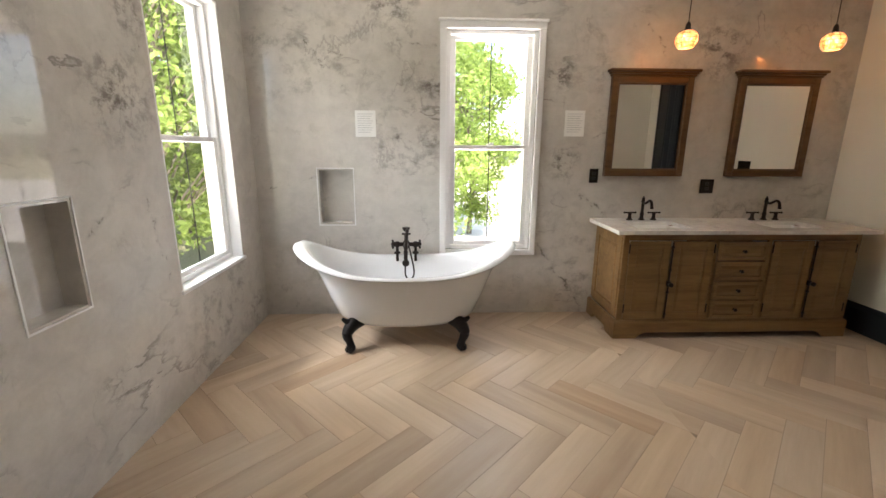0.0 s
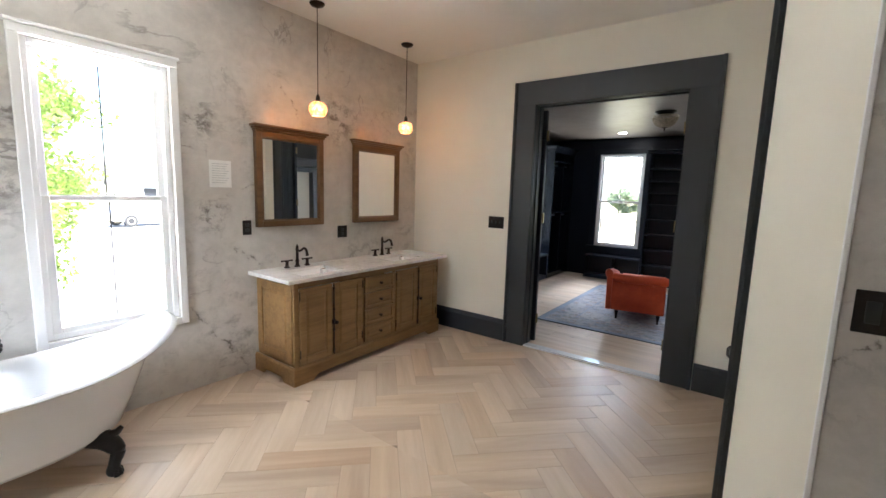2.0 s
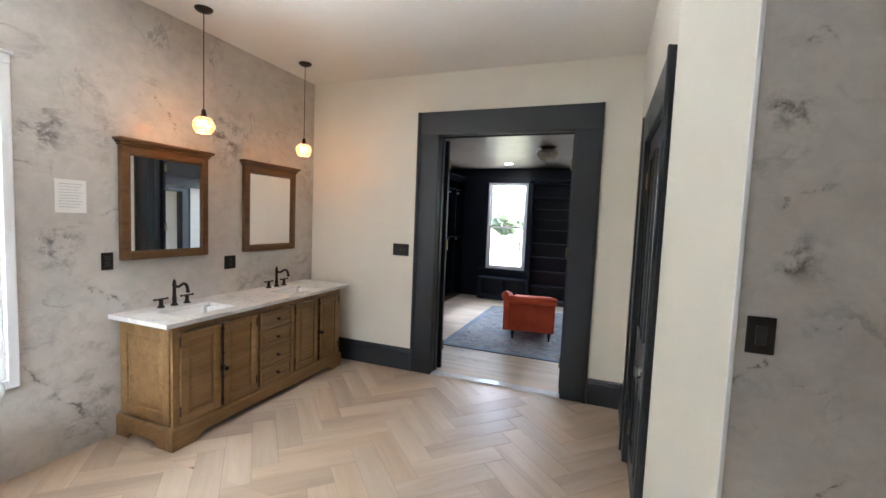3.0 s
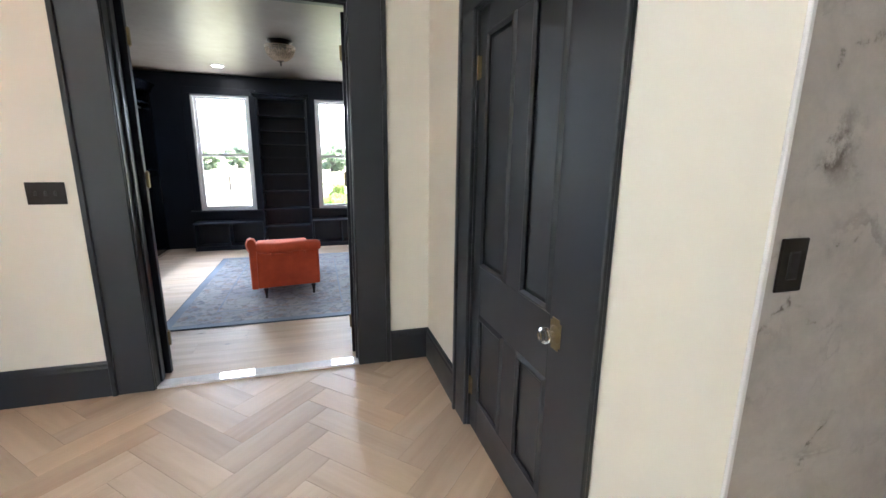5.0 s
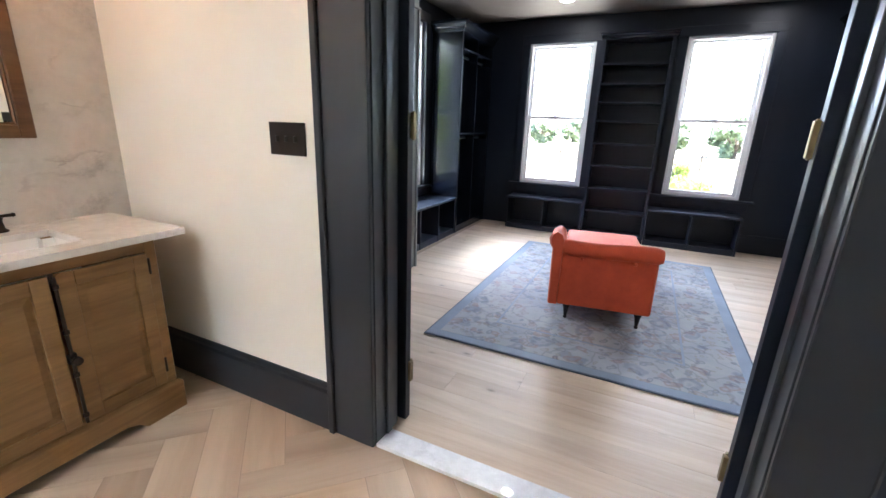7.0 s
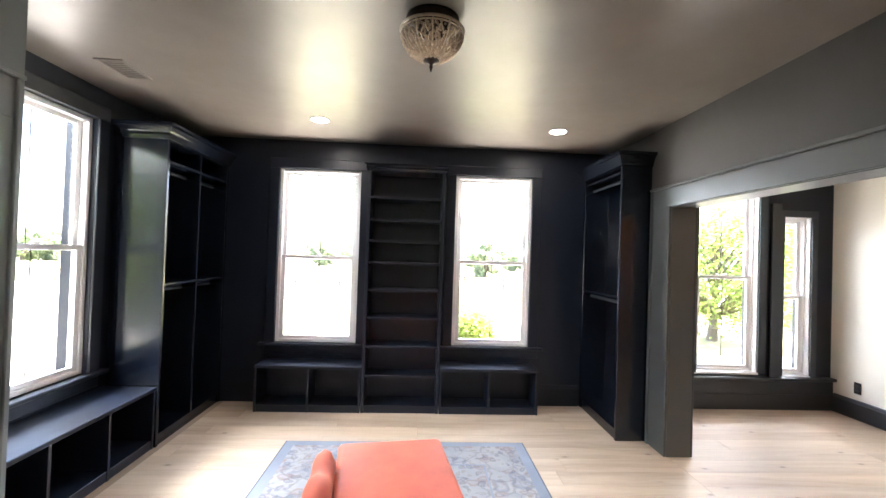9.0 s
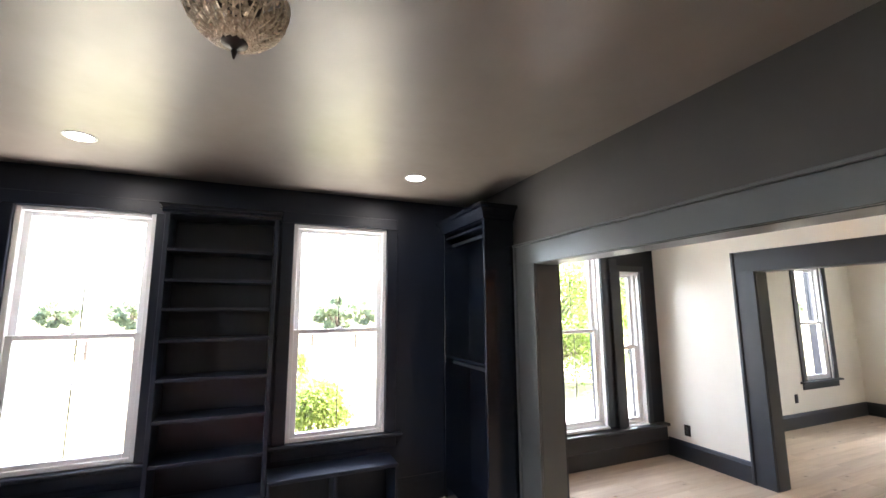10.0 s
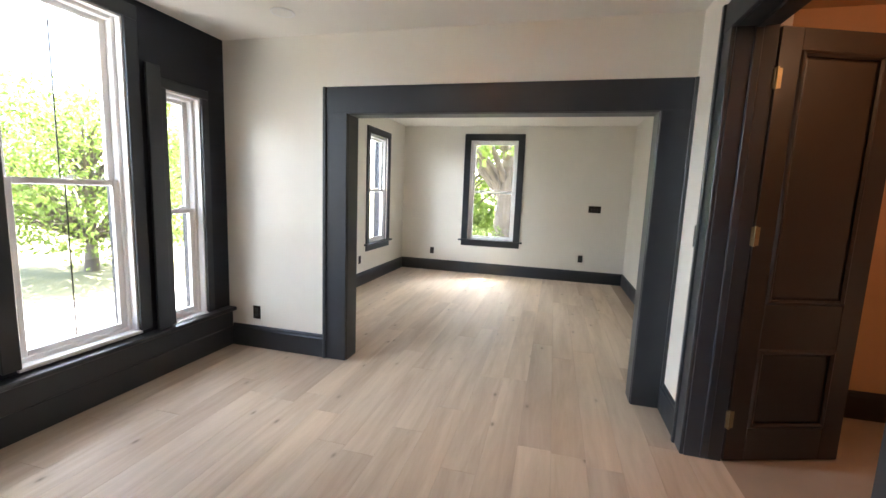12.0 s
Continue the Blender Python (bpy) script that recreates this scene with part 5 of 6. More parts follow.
def wardrobe_unit(m, W, D, H, divider, rods, label, sides=(True, True), ends=(0, 0)):
    """An open hanging unit that faces -y. Rods: heights of shelf-and-rod pairs."""
    root = thing("open_wardrobe", m, label, "wardrobe")
    t = 0.03
    part("side_panel", boxes((0, t, 0, D, 0, H), bev=0.003), M_CAB, root)
    part("side_panel", boxes((W - t, W, 0, D, 0, H), bev=0.003), M_CAB, root)
    part("back_panel", boxes((t, W - t, D - 0.015, D, 0.0, H)), M_CAB, root)
    part("top_panel", boxes((t, W - t, 0.004, D - 0.016, H - 0.03, H), bev=0.002), M_CAB, root)
    part("base", boxes((t, W - t, 0.012, D - 0.016, 0, 0.09), bev=0.002), M_CAB, root)
    bays = [(t, W - t)]
    if divider:
        part("divider", boxes((divider - 0.012, divider + 0.012, 0.01, D - 0.016, 0.09, H - 0.03), bev=0.002), M_CAB, root)
        bays = [(t, divider - 0.012), (divider + 0.012, W - t)]
    for a, b in bays:
        for z in rods:
            part("shelf", boxes((a, b, 0.012, D - 0.016, z, z + 0.022), bev=0.002), M_CAB, root)
            part("hanging_rod", tube([(a, D * 0.35, z - 0.045), (b, D * 0.35, z - 0.045)], 0.015, None, 10), M_TRIM, root, "", True, 40)
    part("crown_moulding", crown([(0, D, H - 0.02), (0, 0, H - 0.02), (W, 0, H - 0.02), (W, D, H - 0.02)]), M_CAB, root)
    return root


wardrobe_unit(pose(7.46, 3.59, 0), DE - 7.47, DN - 3.60, 2.44, 0.52, (1.26, 2.24), "tall blue-black open wardrobe beside the window")
wardrobe_unit(pose(DW + 0.02, 3.44, 0), 5.085 - DW - 0.03, DN - 3.45, 2.44, None, (2.06,), "blue-black open wardrobe with hanging rods beside the closet")
wardrobe_unit(pose(DE - 0.012, -0.175, 0, 0, 0, 180), DE - 7.665, 0.275, 2.44, None, (1.24, 2.36), "shallow blue-black open wardrobe beside the wide opening")


def cubby_bench(m, W, D, H, bays, label):
    root = thing("cubby_bench", m, label, "bench")
    t = 0.022
    part("bench_top", boxes((-0.0, W, -0.015, D, H - 0.03, H), bev=0.004), M_DARK, root)
    part("base", boxes((t, W - t, 0.006, D - 0.01, 0, 0.07), bev=0.002), M_DARK, root)
    part("back_panel", boxes((t, W - t, D - 0.012, D, 0.07, H - 0.03)), M_DARK, root)
    for i in range(bays + 1):
        x = i * (W - t) / bays
        part("divider", boxes((x, x + t, 0, D - 0.013, 0, H - 0.03), bev=0.002), M_DARK, root)
    return root


cubby_bench(pose(6.055, 3.60, 0), 7.455 - 6.06, DN - 3.605, 0.48, 3, "low blue-black cubby bench under the window")
cubby_bench(pose(8.22, 3.145, 0, 0, 0, -90), 3.145 - 2.125, DE - 8.225, 0.455, 2, "low blue-black cubby bench under a window")
cubby_bench(pose(8.22, 1.345, 0, 0, 0, -90), 1.345 - 0.355, DE - 8.225, 0.455, 2, "low blue-black cubby bench under a window")


def bookcase(m, W, D, H, shelves):
    root = thing("bookcase", m, "narrow blue-black bookcase between the windows, empty", "bookcase")
    t = 0.03
    part("side_panel", boxes((0, t, 0, D, 0, H), bev=0.003), M_DARK, root)
    part("side_panel", boxes((W - t, W, 0, D, 0, H), bev=0.003), M_DARK, root)
    part("back_panel", boxes((t, W - t, D - 0.014, D, 0, H)), M_DARK, root)
    part("top_panel", boxes((t, W - t, 0.004, D - 0.015, H - 0.03, H)), M_DARK, root)
    part("base", boxes((t, W - t, 0.008, D - 0.015, 0, 0.075), bev=0.002), M_DARK, root)
    for z in shelves:
        part("shelf", boxes((t, W - t, 0.008, D - 0.015, z - 0.022, z), bev=0.002), M_DARK, root)
    part("crown_moulding", crown([(0, D, H - 0.02), (0, 0, H - 0.02), (W, 0, H - 0.02), (W, D, H - 0.02)], 0.06, 0.035), M_CAB, root)
    return root


bookcase(pose(8.225, 2.118, 0, 0, 0, -90), 0.765, DE - 8.232, 2.42, (0.37, 0.66, 0.945, 1.22, 1.49, 1.71, 1.92, 2.14))


def chaise(m, W=0.69, L=1.13):
    """Local x runs from the arm end to the foot, y to the back side."""
    root = thing("chaise_lounge", m, "burnt-orange velvet chaise with rolled arm on turned legs", "chaise")
    part("frame", boxes((0.02, L, -W / 2 + 0.01, W / 2 - 0.06, 0.125, 0.29), bev=0.02), M_VELVET, root, "", True, 50)
    s = bmesh.new()
    box(s, 0.06, L + 0.01, -W / 2 + 0.005, W / 2 - 0.075, 0.285, 0.445, 0.035, 4)
    part("seat_cushion", s, M_VELVET, root, "plump orange velvet seat", True, 60)
    a = bmesh.new()
    box(a, -0.005, 0.085, -W / 2 + 0.005, W / 2 - 0.055, 0.13, 0.545, 0.018, 3)
    part("arm_panel", a, M_VELVET, root, "", True, 60)
    r = bmesh.new()
    n, rings = 26, []
    for i in range(n + 1):
        u = i / n
        y = -W / 2 - 0.014 + u * (W - 0.040)
        dz = 0.009 * math.sin(u * math.pi * 2.0 + 0.6) * (0.4 + 0.6 * u)
        rad = 0.056 * (0.75 if i in (0, n) else (0.94 if i in (1, n - 1) else 1.0))
        rings.append([r.verts.new((0.022 + rad * 0.95 * math.cos(2 * math.pi * k / 18), y, 0.555 + dz + rad * 1.05 * math.sin(2 * math.pi * k / 18))) for k in range(18)])
    for p, q in zip(rings, rings[1:]):
        for k in range(18):
            r.faces.new((p[k], p[(k + 1) % 18], q[(k + 1) % 18], q[k]))
    r.faces.new(rings[0]), r.faces.new(rings[-1])
    part("rolled_arm", r, M_VELVET, root, "rolled velvet arm with a wavy top", True, 60)
    b = bmesh.new()
    n, rings = 26, []
    for i in range(n + 1):
        u = i / n
        x = -0.02 + u * 0.92
        top = 0.635 - 0.15 * (u ** 1.3) + 0.02 * math.cos(u * 12.5)
        k = 0.75 if i in (0, n) else 1.0
        rings.append([b.verts.new((x, W / 2 - 0.03 + dy * k, z)) for dy, z in ((-0.035, 0.135), (0.035, 0.135), (0.04, top - 0.11), (0.06, top - 0.08), (0.068, top - 0.04), (0.052, top - 0.005), (0.02, top + 0.012), (-0.025, top - 0.005), (-0.045, top - 0.05), (-0.04, top - 0.11))])
    for p, q in zip(rings, rings[1:]):
        for k in range(10):
            b.faces.new((p[k], p[(k + 1) % 10], q[(k + 1) % 10], q[k]))
    b.faces.new(rings[0]), b.faces.new(rings[-1])
    part("backrest", b, M_VELVET, root, "low sloping velvet back with a rolled top", True, 60)
    part("seam_piping", tube([(-0.006, -W / 2 + 0.02, 0.14), (-0.006, -W / 2 + 0.02, 0.49)], 0.005, None, 6), M_VELVET, root)
    for y in (-0.17, 0.17):
        part("button", lathe([(0.0, -0.052), (0.010, -0.05), (0.013, -0.044), (0.008, -0.036)], 10, at=(0.01, y - 0.02, 0.50), axis='X'), M_VELVET, root, "", True, 60)
    for x in (0.075, L - 0.08):
        for y in (-W / 2 + 0.07, W / 2 - 0.13):
            part("leg", lathe([(0.012, 0.0), (0.014, 0.012), (0.011, 0.02), (0.021, 0.085), (0.027, 0.10), (0.018, 0.108), (0.03, 0.118), (0.03, 0.128)], 14, at=(x, y, 0)), M_BLACKIRON, root, "dark turned wooden leg", True, 40)
    return root


chaise(pose(5.475, 1.598, 0.012, 0, 0, 8.0))


def area_rug(m, L, W):
    root = thing("area_rug", m, "faded blue and grey oriental rug on the oak floor", "rug")
    part("binding", boxes((0, L, 0, W, 0, 0.008), bev=0.003), M_RUGBIND, root, "dark bound edge")
    part("border", boxes((0.012, L - 0.012, 0.012, W - 0.012, 0.004, 0.0105)), M_RUGEDGE, root, "slate-blue border band")
    part("outer_field", boxes((0.085, L - 0.085, 0.085, W - 0.085, 0.004, 0.0112)), M_RUG, root, "worn floral band")
    part("guard_stripe", boxes((0.385, L - 0.385, 0.385, W - 0.385, 0.004, 0.0117)), M_RUGEDGE, root, "thin blue stripe")
    part("field", boxes((0.40, L - 0.40, 0.40, W - 0.40, 0.004, 0.0122)), M_RUG, root, "worn floral field")
    return root


area_rug(pose(4.80, 0.66, 0.001), 2.79, 1.97)


def crystal_light(m, mat_metal, mat_crystal, R, label, bulb=None):
    root = thing("ceiling_light", m, label, "ceiling light")
    part("ceiling_plate", lathe([(R * 0.85, 0.0), (R * 0.85, -0.008), (R * 0.6, -0.03), (R * 0.5, -0.06)], 28), M_BRONZE, root, "", True, 40)
    ring = bmesh.new()
    for r, z, t in ((R, -0.062, 0.007), (R * 0.985, -0.078, 0.004), (0.042, -R * 1.15, 0.006)):
        tube([(r * math.cos(2 * math.pi * i / 40), r * math.sin(2 * math.pi * i / 40), z) for i in range(40)], t, ring, 6, True)
    part("rim", ring, mat_metal, root, "", True, 60)

    def on(u, a):
        """A point of the bowl: u 0 at the rim, 1 at the foot."""
        an = u * math.pi / 2 * 0.86
        return Vector((R * math.cos(an) * math.cos(a), R * math.cos(an) * math.sin(a), -0.07 - R * 0.86 * math.sin(an)))

    ribs = bmesh.new()
    n = 12
    for k in range(n):
        a = 2 * math.pi * k / n
        tube([on(i / 10, a) for i in range(11)], 0.0035, ribs, 5)
        for s in (-1, 1):
            sp = []
            for i in range(17):
                th = i / 16 * 4.4
                rr = 0.115 * (1 - 0.75 * i / 16)
                sp.append(on(0.27 + rr * 1.15 * math.sin(th - 1.2), a + math.pi / n + s * (0.02 + rr * 1.2 * (1 - math.cos(th)) * 0.75)))
            tube(sp, 0.0028, ribs, 4)
            tube([on(0.36 + 0.06 * i, a + math.pi / n + s * (0.16 - 0.018 * i)) for i in range(9)], 0.0028, ribs, 4)
    part("scroll_frame", ribs, mat_metal, root, "antique silver scrollwork", True, 60)
    rnd = random.Random(5)
    cr = bmesh.new()
    for i in range(820):
        u = 0.04 + 0.94 * (i / 820) ** 0.9
        p = on(u, i * 2.39996 + rnd.uniform(-0.1, 0.1)) * 1.0
        p.x *= 0.955
        p.y *= 0.955
        bmesh.ops.create_icosphere(cr, subdivisions=1, radius=rnd.uniform(0.006, 0.0105), matrix=Matrix.Translation(p))
    part("crystal_bowl", cr, mat_crystal, root, "clustered cut crystal beads")
    zf = -0.07 - R * 0.86
    part("finial", lathe([(0.045, zf + 0.01), (0.04, zf - 0.004), (0.014, zf - 0.012), (0.007, zf - 0.022), (0.010, zf - 0.03), (0.003, zf - 0.055)], 14), M_BRONZE, root, "dark pointed finial", True, 40)
    if bulb:
        part("bulb", lathe([(0.01, -0.06), (0.03, -0.09), (0.03, -0.12), (0.008, -0.14)], 12), bulb, root, "lit bulb", True, 60)
    return root


crystal_light(pose(6.105, 1.56, DC), M_SILVER, M_CRYSTAL, 0.155, "silver scrollwork bowl ceiling light with crystal beads, unlit")


def downlight(m, lens):
    root = thing("recessed_downlight", m, "round recessed ceiling downlight" + (" switched on" if lens is M_LED else ", off"), "downlight", "downlights")
    part("trim_ring", lathe([(0.082, 0.0), (0.085, -0.004), (0.078, -0.007), (0.066, -0.004), (0.066, 0.0)], 28), M_WHITE, root, "", True, 40)
    part("lens", lathe([(0.001, -0.003), (0.066, -0.0035), (0.066, -0.001)], 24), lens, root)
    return root


DL = downlight(pose(7.78, 2.50, DC), M_LED)
for p in ((7.78, 0.37, DC), (4.84, 2.54, DC), (4.84, 0.37, DC)):
    copy_thing(DL, pose(*p))
DO = downlight(pose(7.62, -2.62, CC), M_OFFLENS)
copy_thing(DO, pose(5.58, -2.62, CC))


def air_vent(m, mat, label):
    root = thing("air_vent", m, label, "air vent")
    part("vent_frame", boxes((-0.15, 0.15, -0.09, -0.065, -0.008, 0), (-0.15, 0.15, 0.065, 0.09, -0.008, 0), (-0.15, -0.125, -0.065, 0.065, -0.008, 0), (0.125, 0.15, -0.065, 0.065, -0.008, 0), bev=0.002), mat, root)
    part("backing", boxes((-0.125, 0.125, -0.065, 0.065, -0.0015, -0.0005)), M_BLACKPL, root)
    for i in range(9):
        x = -0.115 + i * 0.0287
        part("slat", boxes((x, x + 0.014, -0.064, 0.064, -0.006, -0.003)), mat, root)
    return root


air_vent(pose(6.91, 3.565, DC), M_DARKCEIL, "black slatted ceiling air vent")
air_vent(pose(7.95, -1.95, CC, 0, 0, 90), M_CEIL, "white slatted ceiling air vent")

# ---- things of the sitting and end rooms ----
crystal_light(pose(6.42, -1.69, CC), M_BRASS, M_AMBER, 0.168, "amber crystal bowl ceiling light, lit", M_BULB)
al = bpy.data.lights.new("amber_lamp_light", 'POINT')
al.energy, al.color, al.shadow_soft_size = 0.9, (1.0, 0.5, 0.16), 0.04
new("amber_lamp_light", al).location = (6.42, -1.69, CC - 0.13)
plate("electrical_outlet", pose(8.215, CS + 0.001, 0.325, 0, 0, 180), 0.075, 0.12, "socket", "black outlet low on the white wall", "outlet")
plate("electrical_outlet", pose(7.88, LS + 0.001, 0.37, 0, 0, 180), 0.075, 0.12, "socket", "black outlet low on the white wall", "outlet")
plate("electrical_outlet", pose(5.19, LS + 0.001, 0.41, 0, 0, 180), 0.075, 0.12, "socket", "black outlet low on the white wall", "outlet")
plate("electrical_outlet", pose(DE - 0.021, -5.66, 0.40, 0, 0, -90), 0.075, 0.12, "socket", "black outlet low on the white wall", "outlet")
plate("light_switch", pose(CW + 0.001, -2.69, 1.26, 0, 0, 90), 0.085, 0.13, "rocker", "black switch plate beside the hall door", "light switch", 1)
plate("light_switch", pose(5.02, LS + 0.001, 1.275, 0, 0, 180), 0.20, 0.115, "toggle", "black wide switch plate on the far wall", "light switch", 3)

# ---- lamps added outside the windows for daylight ----
for share, spec, where in ((0.5, WIN_BN, 'N'), (2.5, WIN_BW, 'W'), (1.8, WIN_DN, 'n'), (0.15, WIN_C1, 'E'), (0.15, WIN_C2, 'E'), (1.9, WIN_LS, 'S'), (1.3, WIN_LE, 'E')):
    d = bpy.data.lights.new("window_daylight", 'AREA')
    d.shape, d.size, d.size_y = 'RECTANGLE', spec[1] + 4.0, 1.2
    d.energy, d.color = DAY * share * spec[1] * (spec[3] - spec[2]), (0.93, 0.97, 1.0)
    z = spec[3] + 1.75
    o = 3.6
    eye = {'N': (spec[0], BN + o, z), 'n': (spec[0], DN + o, z), 'E': (DE + o, spec[0], z), 'W': (BW - o, spec[0], z), 'S': (spec[0], LS - o, z)}[where]
    inw = {'N': (0, -1), 'n': (0, -1), 'E': (-1, 0), 'W': (1, 0), 'S': (0, 1)}[where]
    lamp = new("window_daylight", d)
    lamp.matrix_basis = look(eye, (eye[0] + inw[0] * 2.2, eye[1] + inw[1] * 2.2, 2.6))
# unseen lamps below the sills, added for light thrown up from sunlit ground
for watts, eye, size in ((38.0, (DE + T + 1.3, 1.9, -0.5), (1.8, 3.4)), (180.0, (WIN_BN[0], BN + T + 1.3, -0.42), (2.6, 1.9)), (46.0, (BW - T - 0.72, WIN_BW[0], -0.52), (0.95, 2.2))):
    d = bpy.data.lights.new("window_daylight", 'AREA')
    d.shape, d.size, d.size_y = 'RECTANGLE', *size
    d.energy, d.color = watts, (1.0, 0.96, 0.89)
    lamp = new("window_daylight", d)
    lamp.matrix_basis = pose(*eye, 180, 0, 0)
# lamp added as low eastern sky before the dressing room's two windows
d = bpy.data.lights.new("window_daylight", 'AREA')
d.shape, d.size, d.size_y = 'RECTANGLE', 8.5, 2.4
d.energy, d.color = 225.0, (0.87, 0.94, 1.0)
new("window_daylight", d).matrix_basis = look((DE + 9.0, 2.6, 4.0), (DE, 2.0, 1.6))



# ---- outdoors ----
tagged(part("ground", boxes((-400, 400, -400, 400, GROUND - 0.5, GROUND)), M_GRASS, None), "sunlit lawn reaching to the horizon", "ground", kind="structure")
tagged(part("pavement", boxes((DE + T, DE + 3.6, -9.0, -0.6, GROUND, GROUND + 0.5), bev=0.01), M_CONCRETE, None), "pale concrete terrace beside the house", "pavement", kind="structure")
tagged(part("road", boxes((-3.5, 30, BN + 3.0, BN + 26.0, GROUND - 0.02, GROUND + 0.02)), M_CONCRETE, None), "pale concrete driveway", "road", kind="structure")


def leaves(bm, centre, radius, count, size, rnd, flat=0.8):
    c = Vector(centre)
    for _ in range(count):
        d = Vector((rnd.gauss(0, 1), rnd.gauss(0, 1), rnd.gauss(0, 1))).normalized()
        p = c + Vector((d.x, d.y, d.z * flat)) * radius * rnd.uniform(0.45, 1.05)
        n = Vector((rnd.gauss(0, 1), rnd.gauss(0, 1), rnd.gauss(0.6, 1))).normalized()
        u = n.orthogonal().normalized()
        w = n.cross(u)
        a = rnd.uniform(0, 6.28)
        u, w = u * math.cos(a) + w * math.sin(a), w * math.cos(a) - u * math.sin(a)
        s = size * rnd.uniform(0.6, 1.3)
        v = [bm.verts.new(p + q) for q in (u * s, w * s * 0.55 + n * s * 0.15, -u * s, -w * s * 0.55 + n * s * 0.15)]
        bm.faces.new(v)


def tree(m, height, spread, rnd_seed, clumps=26, per=190, leaf=0.10, trunk=0.16, low=0.35, mat=None, label="leafy green garden tree"):
    rnd = random.Random(rnd_seed)
    root = thing("tree", m, label, "tree")
    t = bmesh.new()
    top = Vector((rnd.uniform(-0.2, 0.2), rnd.uniform(-0.2, 0.2), height * 0.8))
    tube(curve_pts([(0, 0, -0.1), (rnd.uniform(-0.1, 0.1), rnd.uniform(-0.1, 0.1), height * 0.3), tuple(top)], 8), lambda u: trunk * (1.25 - u * 1.05), t, 10)
    crown_bm = bmesh.new()
    for i in range(clumps):
        a = rnd.uniform(0, 6.28)
        z = height * (low + (1 - low) * rnd.random())
        k = math.sin(math.pi * min(1, max(0.12, (z / height - low * 0.7) / (1.08 - low * 0.7)))) ** 0.7
        r = spread * k * rnd.uniform(0.35, 1.0)
        c = Vector((r * math.cos(a), r * math.sin(a), z))
        s = Vector((0, 0, max(height * 0.18, z - r * 0.8 - 0.3)))
        tube(curve_pts([tuple(s), tuple(s.lerp(c, 0.55) + Vector((0, 0, 0.15))), tuple(c)], 4), lambda u: trunk * 0.32 * (1 - 0.85 * u), t, 6)
        leaves(crown_bm, c, spread * rnd.uniform(0.22, 0.36), per, leaf, rnd)
    part("trunk", t, M_BARK, root, "grey-brown trunk with limbs", True, 60)
    part("crown", crown_bm, mat or M_LEAF, root, "open crown of small green leaves")
    return root


def bush(m, r, h, rnd_seed, count=1500, label="rounded green garden bush"):
    rnd = random.Random(rnd_seed)
    root = thing("bush", m, label, "bush")
    t = bmesh.new()
    for i in range(7):
        a = i * 0.9
        tube([(0, 0, -0.05), (r * 0.6 * math.cos(a), r * 0.6 * math.sin(a), h * 0.6)], 0.02, t, 5)
    part("stem", t, M_BARK, root)
    b = bmesh.new()
    for i in range(22):
        a, e = rnd.uniform(0, 6.28), rnd.uniform(0, 1)
        leaves(b, (r * 0.6 * math.cos(a) * math.cos(e), r * 0.6 * math.sin(a) * math.cos(e), h * (0.30 + 0.40 * math.sin(e))), r * 0.46, count // 22, 0.04, rnd)
    part("foliage", b, M_BUSH, root)
    return root


Z = GROUND
# north and west of the bathroom
tree(pose(-0.1, 8.2, Z), 6.2, 1.55, 1, 90, 170, 0.05, 0.06, 0.10, label="leafy green tree close to the bathroom window")
tree(pose(1.3, 11.2, Z), 4.6, 1.4, 21, 60, 150, 0.055, 0.06, 0.12)
tree(pose(-3.4, 6.0, Z), 5.6, 1.7, 22, 80, 150, 0.05, 0.07, 0.2)
tree(pose(0.9, 14.0, Z), 5.4, 2.0, 2, 40, 170, 0.10)
tree(pose(-4.6, 7.0, Z), 6.8, 2.2, 3, 80, 160, 0.06, 0.09, label="leafy green tree close to the bathroom window")
tree(pose(-6.2, 3.4, Z), 6.6, 2.1, 4, 36, 320, 0.07, 0.1)
tree(pose(-3.0, 9.0, Z), 6.8, 2.2, 31, 80, 150, 0.065, 0.09, 0.16)
tree(pose(-6.2, 11.5, Z), 7.8, 3.0, 5, 60, 240, 0.13, 0.16, 0.08)
tree(pose(-8.5, 0.5, Z), 7.0, 2.4, 6, 26, 170, 0.13)
# east and south
tree(pose(16.4, -7.4, Z), 3.9, 3.2, 7, 90, 230, 0.06, 0.13, 0.22, label="broad leafy tree on the lawn")
tree(pose(21.5, -16.5, Z), 7.0, 3.0, 8, 40, 220, 0.13, 0.22, 0.25)
tree(pose(6.95, -11.6, Z), 8.5, 3.2, 9, 34, 200, 0.12, 0.42, 0.42, label="old tree with a thick trunk and heavy limbs")
tree(pose(3.8, -16.0, Z), 6.5, 3.0, 10, 34, 200, 0.14, 0.2, 0.1)
tree(pose(9.5, -17.0, Z), 6.5, 3.2, 11, 34, 200, 0.14, 0.2, 0.1)
bush(pose(13.0, 0.5, Z), 0.72, 1.42, 12, 7000)
bush(pose(14.6, 0.85, Z), 0.65, 1.45, 13, 5200)
bush(pose(18.0, 0.45, Z), 0.40, 1.75, 17, 1600)
bush(pose(7.6, -10.6, Z), 1.1, 1.8, 14, 2200)
bush(pose(6.2, -12.4, Z), 1.2, 2.0, 15, 2200)
# far trees share one mesh, with haze put into the leaf colour
FT = tree(pose(52, -6, Z), 3.6, 2.6, 16, 22, 110, 0.26, 0.2, 0.1, M_HAZELEAF, "distant green tree across the field, paled by haze")
rnd = random.Random(44)
